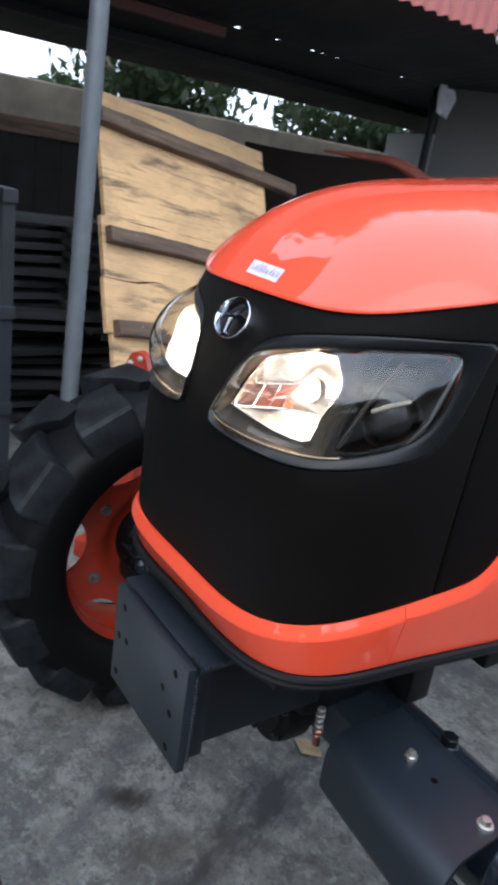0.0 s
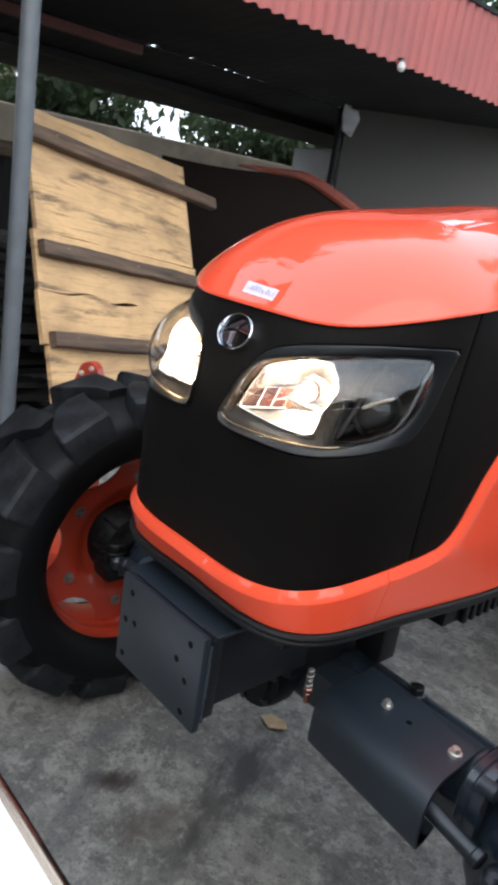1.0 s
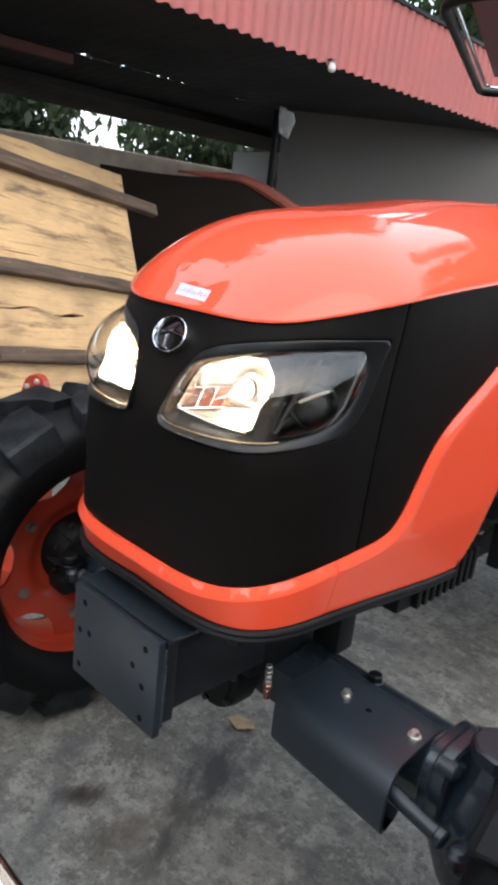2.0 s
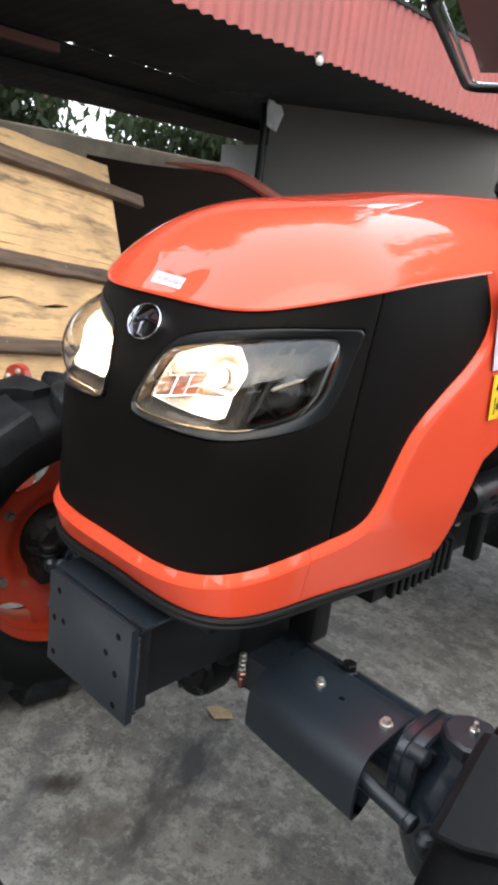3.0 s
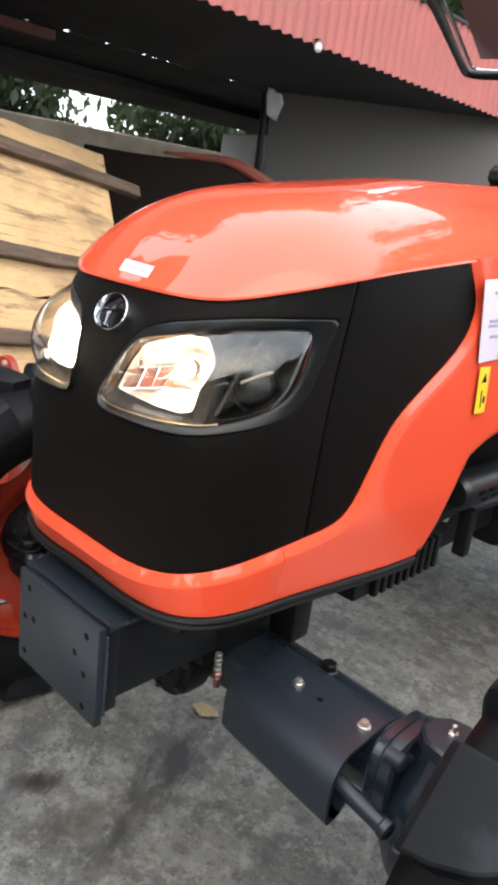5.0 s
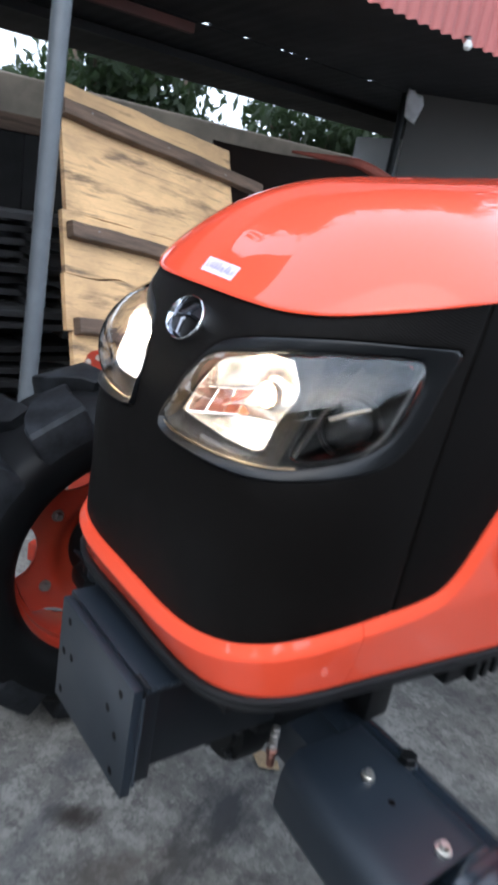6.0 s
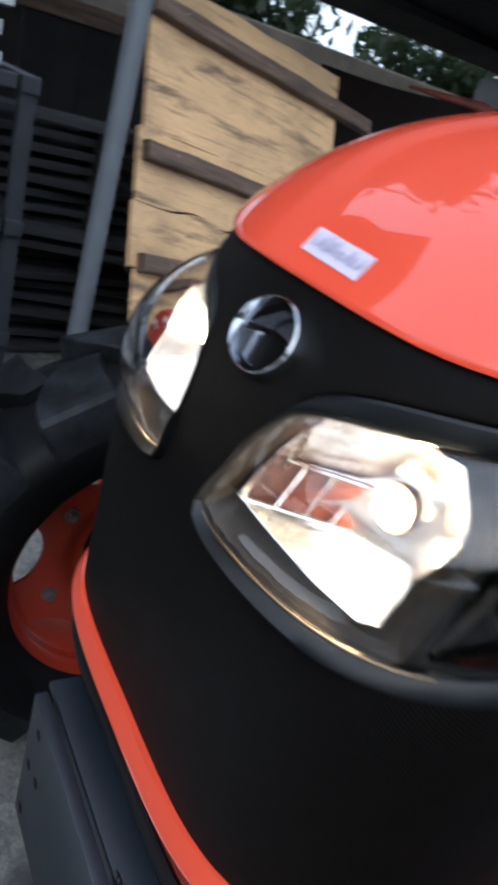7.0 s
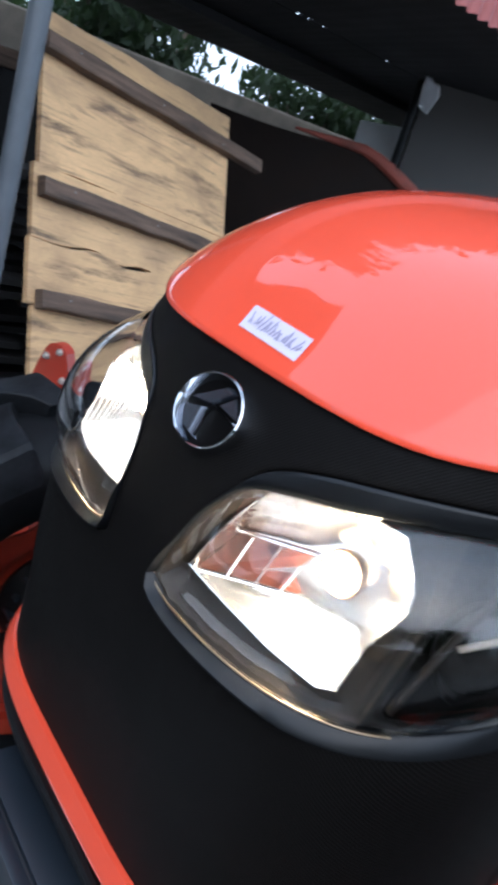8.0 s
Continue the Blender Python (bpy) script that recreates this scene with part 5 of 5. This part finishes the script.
        part("cap_stud", join(rod((0, 0, 0.644), (0, 0, 0.654), 0.010, 6), rod((0, 0, 0.654), (0, 0, 0.668), 0.0045)), M_STEEL, case)
        part("case_ridge", tube([(-s * 0.045, -0.052, 0.60), (-s * 0.06, -0.066, 0.54), (-s * 0.062, -0.070, 0.47), (-s * 0.055, -0.064, 0.40)], 0.008, 8), M_CAST, case)
        part("case_arm", rod((s * 0.00, -0.07, 0.47), (s * 0.022, -0.135, 0.476), 0.024, 16), M_CAST, case)
        if s < 0:
            part("steering_arm", join(box(s * 0.630 - 0.055, s * 0.630 + 0.03, 0.262, 0.345, 0.435, 0.484, 0.014), rod((s * 0.630, 0.300, 0.480), (s * 0.630, 0.300, 0.515), 0.027, 20), rod((s * 0.630, 0.300, 0.515), (s * 0.630, 0.300, 0.524), 0.033, 20), rod((s * 0.630, 0.300, 0.524), (s * 0.630, 0.300, 0.548), 0.027, 9)), M_FRAME, tractor, "dark steering arm joint")
        # steering rod and its ball end
        ram = part("steering_rod", join(rod((s * 0.30, 0.312, 0.535), (s * 0.45, 0.305, 0.524), 0.011, 14), rod((s * 0.45, 0.305, 0.524), (s * 0.575, 0.300, 0.506), 0.016, 16), rod((s * 0.555, 0.301, 0.509), (s * 0.575, 0.300, 0.506), 0.019, 16)), M_CAST, tractor, "dark steering ram rod")
        part("ball_end", moved(lathe([(-0.022, 0.0001), (-0.020, 0.012), (-0.009, 0.019), (0.009, 0.019), (0.018, 0.012), (0.020, 0.0001)], 18, "Z"), Matrix.Translation((s * 0.602, 0.292, 0.498))), M_CAST, ram)


def cab(tractor):
    part("cowl", join(box(-0.29, 0.29, 1.40, 1.62, 0.9, 1.50, 0.05)), M_BLACK, tractor, "black dashboard cowl")
    part("bonnet_vent", box(-0.10, -0.02, 1.17, 1.21, 1.570, 1.583, 0.003), M_BLACK, tractor)
    wheel_rim = part("steering_wheel", moved(join(lathe([(math.cos(radians(36 * i)) * 0.016, 0.185 + math.sin(radians(36 * i)) * 0.016) for i in range(10)], 40, "Z", closed=True), rod((-0.18, 0, 0), (0.18, 0, 0), 0.012), rod((0, 0, 0), (0, 0.18, 0), 0.012)), Matrix.Translation((0.02, 1.70, 1.655)) @ Matrix.Rotation(radians(18), 4, "X")), M_RUBBER, tractor, "black steering wheel")
    part("steering_column", rod((0.02, 1.58, 1.38), (0.02, 1.70, 1.655), 0.03), M_FRAME, wheel_rim)
    part("steering_knob", moved(lathe([(-0.036, 0.0001), (-0.030, 0.020), (-0.012, 0.034), (0.012, 0.034), (0.030, 0.020), (0.036, 0.0001)], 20, "Z"), Matrix.Translation((-0.137, 1.605, 1.668))), M_RUBBER, wheel_rim)
    part("deck", box(-0.55, 0.55, 1.55, 2.6, 0.62, 0.68, 0.02), M_FRAME, tractor)
    part("fender", box(-0.72, -0.55, 1.85, 2.75, 0.66, 1.15, 0.06), M_ORANGE, tractor, "orange rear fender")
    part("fender", box(0.55, 0.72, 1.85, 2.75, 0.66, 1.15, 0.06), M_ORANGE, tractor, "orange rear fender")
    part("seat", join(box(-0.24, 0.24, 2.05, 2.45, 0.95, 1.07, 0.04), box(-0.23, 0.23, 2.42, 2.52, 1.05, 1.42, 0.04), box(-0.12, 0.12, 2.1, 2.4, 0.68, 0.96, 0.02)), M_RUBBER, tractor, "black driver seat")
    for s in (1, -1):
        w = part("rear_wheel", moved(lathe([(-0.14, 0.36), (-0.13, 0.38), (-0.05, 0.34), (0.05, 0.34), (0.13, 0.38), (0.14, 0.36), (0.04, 0.30), (0.02, 0.0001)], 48, "X"), Matrix.Translation((s * 0.86, 2.32, 0.66))), M_RIM, tractor, "orange rear wheel rim")
        part("rear_tyre", moved(lathe([(-0.15, 0.37), (-0.17, 0.44), (-0.17, 0.56), (-0.13, 0.63), (0, 0.652), (0.13, 0.63), (0.17, 0.56), (0.17, 0.44), (0.15, 0.37)], 60, "X"), Matrix.Translation((s * 0.86, 2.32, 0.66))), M_TYRE, w)
    # canopy on two posts
    corners = [(-1.334, 3.337, 2.338), (0.642, 3.337, 2.234), (0.356, 1.868, 2.351), (-0.73, 1.868, 2.351)]
    centre = sum((Vector(c) for c in corners), Vector()) / 4
    n = 14
    v, f = [], []
    for layer in (0.0, 0.02):
        for i in range(n + 1):
            for j in range(n + 1):
                s, t = i / n, j / n
                p = sum(((w * Vector(c)) for w, c in zip(((1 - s) * (1 - t), s * (1 - t), s * t, (1 - s) * t), corners)), Vector())
                p = p * 0.90 + centre * 0.10
                p.z += 0.065 + layer + 0.065 * math.sin(math.pi * s) * math.sin(math.pi * t)
                v.append(tuple(p))
    k = (n + 1) ** 2
    for i in range(n):
        for j in range(n):
            a = i * (n + 1) + j
            f += [(a, a + 1, a + n + 2, a + n + 1), (k + a, k + a + n + 1, k + a + n + 2, k + a + 1)]
    canopy = part("canopy", (v, f), M_MAROON, tractor, "maroon canopy roof panel")

    def round_corner(p, q, r, cut=0.117):
        p, q, r = Vector(p), Vector(q), Vector(r)
        a, b = q + (p - q).normalized() * cut, q + (r - q).normalized() * cut
        return [a * (1 - t) ** 2 + q * 2 * t * (1 - t) + b * t ** 2 for t in (0, 0.2, 0.4, 0.6, 0.8, 1)]
    loop = []
    for i in range(4):
        loop += round_corner(corners[i - 1], corners[i], corners[(i + 1) % 4])
    part("canopy_frame", tube(loop + loop[:1], 0.021, 12), M_FRAME, canopy, "black tubular canopy frame")
    part("canopy_trim", tube([(Vector(p) * 0.95 + sum((Vector(c) for c in corners), Vector()) / 4 * 0.05) + Vector((0, 0, 0.016)) for p in loop + loop[:1]], 0.0091, 8), M_CHROME, canopy)
    part("work_lamp", join(rod((-0.996, 3.324, 2.247), (-0.996, 3.272, 2.247), 0.039, 18), rod((-0.996, 3.337, 2.247), (-0.996, 3.337, 2.299), 0.0104)), M_FRAME, canopy)
    for s in (1, -1):
        part("canopy_post", tube([(s * 0.52, 2.55, 0.66), (s * 0.52, 2.75, 1.6), (s * 0.54, 3.05, 2.1), (s * 0.56, 3.20, 2.30)], 0.028, 12), M_FRAME, tractor)


tractor = thing("tractor", label="new orange and black tractor with lit headlights on concrete", category="tractor")
bonnet(tractor)
headlight(tractor, 1)
headlight(tractor, -1)
side_labels(tractor)
weight_bracket(tractor)
chassis(tractor)
axle(tractor)
wheel(tractor, -1)
wheel(tractor, 1)
cab(tractor)


# ---- things in the shed ----
def board_wall():
    """Part of a timber truck side that leans back in the shed, one end lower than the other."""
    ob = thing("timber_panel", label="leaning panel of pale worn boards with three dark battens", category="timber panel")
    x_axis = Vector((-0.267, 0.955, -0.129)).normalized()
    z_axis = Vector((-0.395, 0.046, 0.918))
    z_axis = (z_axis - x_axis * z_axis.dot(x_axis)).normalized()
    y_axis = z_axis.cross(x_axis)
    frame_of = Matrix((x_axis, y_axis, z_axis)).transposed().to_4x4()
    ob.matrix_basis = Matrix.Translation((-2.22, 0.959, 0.05)) @ frame_of
    random.seed(3)
    z = 0.23
    for i, h in enumerate((0.10, 0.36, 0.29, 0.32, 0.49, 0.17)):
        n = 36
        x0, x1 = random.uniform(-0.02, 0.03), 1.41 + random.uniform(-0.02, 0.02)
        v, f = [], []
        for k in range(n + 1):
            x = x0 + (x1 - x0) * k / n
            lo = z + 0.002 + (0.045 if i == 3 else 0.008) * noise.noise((x * 4.5, 2, 0 if i == 3 else i))
            hi = z + h - 0.002 + (0.045 if i == 2 else 0.008) * noise.noise((x * 4.5, 2, 0.30 if i == 2 else i + 0.4))
            if i == 5:
                hi += 0.05 * k / n
            for yy in (0.0, 0.028):
                v += [(x, yy, lo), (x, yy, hi)]
        for k in range(n):
            a, b = 4 * k, 4 * k + 4
            f += [(a, b, b + 1, a + 1), (a + 2, a + 3, b + 3, b + 2), (a + 1, b + 1, b + 3, a + 3), (a, a + 2, b + 2, b)]
        f += [(0, 1, 3, 2), (4 * n, 4 * n + 2, 4 * n + 3, 4 * n + 1)]
        board = part("board", (v, f), M_PLY, ob, smooth=False)
        board.location.y = random.uniform(0.0, 0.010)
        z += h

    def batten(x0, x1, z0, z1):
        """A rough sawn batten with uneven edges and worn ends."""
        n = 24
        v, f = [], []
        for k in range(n + 1):
            x = x0 + (x1 - x0) * k / n
            d = [0.006 * noise.noise((x * 5, z0 * 7, q)) for q in (0.0, 1.7, 3.1)]
            v += [(x, -0.002, z0 + d[0]), (x, -0.048 + d[2], z0 + 0.004 + d[0]), (x, -0.052 + d[2], z0 + 0.012 + d[0]), (x, -0.052 + d[2], z1 - 0.012 + d[1]), (x, -0.046 + d[2], z1 - 0.002 + d[1]), (x, -0.002, z1 + d[1])]
        for k in range(n):
            for q in range(6):
                f.append((6 * k + q, 6 * k + 6 + q, 6 * k + 6 + (q + 1) % 6, 6 * k + (q + 1) % 6))
        return v, f + [tuple(range(6)), tuple(6 * n + q for q in range(6))[::-1]]
    for z0, z1, x0, x1 in ((1.765, 1.850, 0.0, 1.70), (1.155, 1.240, 0.01, 1.50), (0.672, 0.758, 0.02, 1.48)):
        beam = part("batten", batten(x0, x1, z0, z1), M_BATTEN, ob, "dark weathered batten", smooth=False)
        for x in (0.18, 0.75, 1.28):
            part("nail", moved(lathe([(0.0, 0.0001), (0.0, 0.005), (0.003, 0.0045), (0.004, 0.0001)], 10, "Z"), Matrix.Translation((x, -0.052, (z0 + z1) / 2 + 0.012 * math.sin(9 * x))) @ Matrix.Rotation(radians(90), 4, "X")), M_FITTING, beam)
    to_local = ob.matrix_basis.inverted()
    for foot, x in (((-3.55, 1.25, 0.0), 0.3), ((-3.75, 2.2, 0.0), 1.2)):
        part("prop", rod(to_local @ Vector(foot), (x, 0.06, 1.5), 0.03), M_BATTEN, ob)
    for x in (0.16, 1.3):
        foot = ob.matrix_basis @ Vector((x, 0.01, 0.23))
        part("block", moved(box(-0.10, 0.10, -0.10, 0.10, 0.001, foot.z + 0.004, 0.006), to_local @ Matrix.Translation((foot.x, foot.y, 0))), M_BATTEN, ob, smooth=False)


def plank_pile():
    random.seed(11)
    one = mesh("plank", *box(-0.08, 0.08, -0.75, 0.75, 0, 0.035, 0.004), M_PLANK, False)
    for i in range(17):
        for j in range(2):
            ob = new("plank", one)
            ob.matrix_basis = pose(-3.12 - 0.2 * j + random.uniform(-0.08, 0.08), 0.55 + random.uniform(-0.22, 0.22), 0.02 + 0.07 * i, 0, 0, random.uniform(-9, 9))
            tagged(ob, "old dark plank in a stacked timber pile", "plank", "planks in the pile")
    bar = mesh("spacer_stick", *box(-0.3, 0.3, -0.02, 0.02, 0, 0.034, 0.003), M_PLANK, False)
    for i in range(17):
        for y in (0.05, 0.95):
            ob = new("spacer_stick", bar)
            ob.matrix_basis = pose(-3.2, y, 0.056 + 0.07 * i - 0.071 + 0.035 - 0.035 if i else -0.014, 0, 0, 0)
            tagged(ob, "thin dark stick between stacked planks", "stick", "sticks in the pile")


def rack():
    ob = thing("steel_rack", (-2.90, -0.18, 0), label="grey steel rack holding pale planks", category="rack")
    for x in (-0.4, 0.4):
        for y in (-0.62, 0.62):
            part("upright", box(x - 0.03, x + 0.03, y - 0.03, y + 0.03, 0.002, 1.30, 0.005), M_RACK, ob, smooth=False)
    for z in (0.28, 0.75, 1.27):
        for y in (-0.62, 0.62):
            part("crossbar", box(-0.45, 0.45, y - 0.035, y + 0.035, z, z + 0.06, 0.005), M_RACK, ob, smooth=False)
        for x in (-0.4, 0.4):
            part("crossbar", box(x - 0.025, x + 0.025, -0.58, 0.58, z + 0.003, z + 0.055, 0.005), M_RACK, ob, smooth=False)
    random.seed(8)
    stick = mesh("spacer_stick", *box(-0.42, 0.42, -0.025, 0.025, 0, 0.047, 0.003), M_PLANK, False)
    board = mesh("pale_plank", *box(-0.07, 0.07, -0.6, 0.6, 0, 0.05, 0.005), M_WHITEBOARD, False)
    for z in (0.34, 0.81, 1.33):
        for k in range(2):
            for y in (-0.62, 0.12):
                p = new("spacer_stick", stick)
                p.matrix_basis = pose(-2.90, y, z + 0.098 * k + 0.0515, 0, 0, 0)
                tagged(p, "dark stick between pale planks on the rack", "stick", "sticks on the rack")
        for k in range(3):
            for i in range(5):
                p = new("pale_plank", board)
                p.matrix_basis = pose(-2.90 - 0.34 + 0.17 * i, -0.25 + random.uniform(-0.06, 0.06), z + 0.098 * k + 0.001, 0, 0, random.uniform(-1.5, 1.5))
                tagged(p, "pale grey plank stacked on the steel rack", "plank", "planks on the rack")


def machine():
    """A parked machine's dark hopper with a red-orange rim."""
    ob = thing("hopper", (-3.75, 3.55, 0), 52, "dark open machine hopper with a red-orange rim", "machine")
    n = 18
    v, f = [], []
    for i in range(n + 1):
        s = i / n
        x = -0.95 + 1.9 * s
        top = 1.83 - 0.34 * max(0, (s - 0.62) / 0.38) ** 1.2 - 0.02 * math.sin(6 * s)
        for y, z in ((0.0, 0.25), (-0.12, 0.9), (0.0, top), (0.03, top), (0.45, top - 0.25), (0.5, 0.25)):
            v.append((x, y, z))
    for i in range(n):
        for k in range(5):
            f.append((6 * i + k, 6 * i + k + 1, 6 * i + k + 7, 6 * i + k + 6))
    f += [(5, 4, 3, 2, 1, 0), tuple(6 * n + k for k in range(6))]
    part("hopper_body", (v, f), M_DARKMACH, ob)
    edge = []
    for i in range(6, n + 1):
        s = i / n
        edge.append((-0.95 + 1.9 * s, -0.005, 1.845 - 0.34 * max(0, (s - 0.62) / 0.38) ** 1.2))
    part("rim_bar", tube(edge, [min(0.050, 0.010 + 0.0055 * i) for i in range(len(edge))], 10), M_RUST, ob, "red-orange rim")
    for x in (-0.8, 0.8):
        part("leg", box(x - 0.05, x + 0.05, 0.1, 0.4, 0.002, 0.3), M_FRAME, ob)


def implement():
    """A red gearbox bracket of an implement behind the far wheel."""
    ob = thing("implement_bracket", (-1.445, 0.645, 0), 30, "red-painted implement bracket with zinc bolts", "implement")
    outline = [(-0.075, 0.0), (0.065, 0.0), (0.060, 0.06)] + [(0.042 * math.cos(radians(a)), 0.105 + 0.042 * math.sin(radians(a))) for a in range(10, 180, 20)] + [(-0.058, 0.07)]
    v, f = slab(outline, -0.02, 0.02)
    up = Matrix.Translation((0, 0, 0.715)) @ Matrix.Rotation(radians(90), 4, "X")
    part("bracket_plate", moved((v, f), up), M_RIM, ob, smooth=False)
    part("pedestal", join(box(-0.05, 0.05, -0.05, 0.05, 0.002, 0.716, 0.006), box(-0.16, 0.16, -0.12, 0.12, 0.002, 0.08, 0.01)), M_RIM, ob)
    for x, z in ((0.012, 0.840), (-0.030, 0.815), (0.040, 0.760), (-0.050, 0.740)):
        part("bracket_bolt", bolt((x, -0.021, z), (0, -1, 0), 0.0075, 0.012), M_STEEL, ob)


def low_table():
    """A low table in front of the tractor, only its edge in view."""
    ob = thing("low_table", (-0.08, -0.419, 0), label="low white-topped table with a rolled steel rim", category="table")
    hx, hy, r = 0.384, 0.145, 0.06

    def outline(grow):
        return [(sx * (hx - r) + (r + grow) * math.cos(radians(q + 15 * i)), sy * (hy - r) + (r + grow) * math.sin(radians(q + 15 * i))) for sx, sy, q in ((1, 1, 0), (-1, 1, 90), (-1, -1, 180), (1, -1, 270)) for i in range(7)]
    part("tabletop", slab(outline(0), 0.428, 0.450), M_WHITETOP, ob, smooth=False)
    rim = [[(x, y, z) for x, y in outline(g)] for g, z in ((0.001, 0.420), (0.010, 0.422), (0.015, 0.434), (0.015, 0.446), (0.010, 0.455), (0.002, 0.4585), (-0.006, 0.457), (-0.012, 0.4505))]
    part("rim", loft(rim), M_DARKRIM, ob, "rolled steel rim")
    for x in (-0.30, 0.30):
        for y in (-0.10, 0.10):
            part("leg", rod((x, y, 0.002), (x * 0.97, y * 0.97, 0.43), 0.014), M_FRAME, ob)


def eaves_lamp():
    """A small unlit lamp bulb under the red roof edge."""
    ob = thing("eaves_lamp", (-2.53, 3.42, 2.585), label="small unlit white bulb under the red roof edge", category="lamp")
    part("bulb_glass", lathe([(-0.055, 0.0001), (-0.052, 0.016), (-0.036, 0.027), (-0.016, 0.026), (0.004, 0.015), (0.01, 0.0001)], 20, "Z"), M_PALEDAYLIT, ob, "white bulb")
    part("socket", lathe([(0.0, 0.0001), (0.0, 0.014), (0.02, 0.014), (0.024, 0.0001)], 16, "Z"), M_GALV, ob)
    part("bracket", box(-0.035, 0.004, -0.012, 0.012, 0.018, 0.030, 0.002), M_FRAME, ob)


def daylight_patch():
    """A crumpled pale sheet at the corner post's top, standing for daylight there."""
    n = 9
    v, f = [], []
    for i in range(n + 1):
        for j in range(n + 1):
            s, q = i / n, j / n
            wide = 0.07 + 0.13 * (1 - abs(q - 0.35))
            x = (s - 0.25) * wide
            v.append((x, -0.04 + 0.03 * noise.noise((s * 3, q * 4, 1)), -0.28 * q + 0.03 * noise.noise((s * 4, 2, q)) - 0.06 * s))
    for i in range(n):
        for j in range(n):
            a = i * (n + 1) + j
            f.append((a, a + 1, a + n + 2, a + n + 1))
    ob = solid("plastic_sheet", v, f, M_DAYPATCH, "crumpled pale sheet standing for a patch of daylight at the corner post", "plastic sheet", smooth=True)
    ob.matrix_basis = pose(-3.86, 4.40, 2.53, 0, 0, 40) @ Matrix.Scale(0.8, 4)
    m = ob.modifiers.new("thickness", "SOLIDIFY")
    m.thickness = 0.002


def dry_leaf():
    v = [(0, 0, 0.012), (0.035, 0.012, 0.02), (0.05, 0.0, 0.008), (0.03, -0.02, 0.014), (0, -0.028, 0.006), (-0.035, -0.012, 0.018), (-0.045, 0.006, 0.006), (-0.02, 0.024, 0.012)]
    f = [(0, i, i % 7 + 1) for i in range(1, 8)]
    ob = solid("dry_leaf", v, f, M_DRYLEAF, "curled brown dry leaf on the floor", "leaf", smooth=False)
    ob.matrix_basis = pose(-0.27, 0.70, 0.001, 0, 0, 20)
    m = ob.modifiers.new("thickness", "SOLIDIFY")
    m.thickness = 0.002


def tree(x, y, h, spread, seed, leaves=1500, size=0.16):
    rnd = random.Random(seed)
    ob = thing("tree", (x, y, -0.02), label="broad leafy green tree behind the yard", category="tree", group="trees round the yard")
    top = Vector((rnd.uniform(-0.3, 0.3), rnd.uniform(-0.3, 0.3), h * 0.62))
    shapes = []
    v, f = [], []

    def limb(a, b, r0, r1, n=7):
        d = (b - a)
        q = d.to_track_quat("Z", "Y").to_matrix().to_4x4()
        shapes.append(moved(lathe([(0, r0), (d.length * 0.5, (r0 + r1) / 2 * 0.95), (d.length, r1)], n, "Z"), Matrix.Translation(a) @ q))
    limb(Vector((0, 0, 0)), top, 0.16, 0.08)
    tips = []
    for i in range(9):
        a = 2 * math.pi * i / 9 + rnd.uniform(-0.3, 0.3)
        base = top * rnd.uniform(0.55, 1.0)
        tip = Vector((math.cos(a) * spread * rnd.uniform(0.5, 0.95), math.sin(a) * spread * rnd.uniform(0.5, 0.95), h * rnd.uniform(0.6, 0.98)))
        limb(base, tip, 0.06, 0.015, 5)
        tips += [tip, base.lerp(tip, 0.6)]
    part("trunk", join(*shapes), M_BARK, ob)
    for _ in range(leaves):
        c = rnd.choice(tips)
        p = c + Vector((rnd.gauss(0, 1), rnd.gauss(0, 1), rnd.gauss(0, 0.7))) * spread * 0.24
        m = Matrix.Translation(p) @ Euler((rnd.uniform(0, 6), rnd.uniform(0, 6), rnd.uniform(0, 6))).to_matrix().to_4x4()
        s = size * rnd.uniform(0.6, 1.4)
        k = len(v)
        v += [tuple(m @ Vector(q)) for q in ((-s, 0, 0), (-0.2 * s, 0.45 * s, 0.1 * s), (s, 0, 0), (-0.2 * s, -0.45 * s, 0.1 * s))]
        f += [(k, k + 1, k + 2), (k, k + 2, k + 3)]
    part("crown", (v, f), M_LEAF, ob, smooth=False)


board_wall()
plank_pile()
rack()
machine()
implement()
low_table()
eaves_lamp()
daylight_patch()
dry_leaf()
for i, (x, y, h, s) in enumerate(((-8.6, -1.5, 2.8, 0.8), (-8.4, 3.5, 3.4, 0.9), (-8.7, 4.4, 3.2, 0.8), (-8.5, 6.9, 3.2, 0.8), (-8.4, 8.2, 3.5, 0.9), (-8.8, 9.6, 3.3, 0.9), (-8.5, 11.5, 3.5, 1.0))):
    tree(x, y, h, s, 20 + i, 2000, 0.085)
for i, (x, y, h, s) in enumerate(((-13.0, 7.5, 15.0, 3.2), (-11.5, 4.6, 14.2, 3.0), (-9.0, 9.5, 14.2, 3.2), (-4.5, 13.0, 7.2, 2.4))):
    tree(x, y, h, s, 30 + i, 9000, 0.30)
tree(-10.2, 15.6, 7.6, 2.3, 37, 5000, 0.20)
# First two mirror in the bonnet; the rest are unseen, added to darken reflections.
for i, (x, y, h, s) in enumerate(((1.2, 12.0, 11.4, 2.1), (4.0, 8.6, 8.2, 2.3), (11.5, 4.0, 4.6, 1.8), (12.0, -2.5, 4.2, 1.7), (6.5, -9.0, 6.3, 2.4), (9.5, -5.5, 6.0, 2.3), (0.0, -12.0, 6.0, 2.4))):
    tree(x, y, h, s, 40 + i, 3500, 0.19)
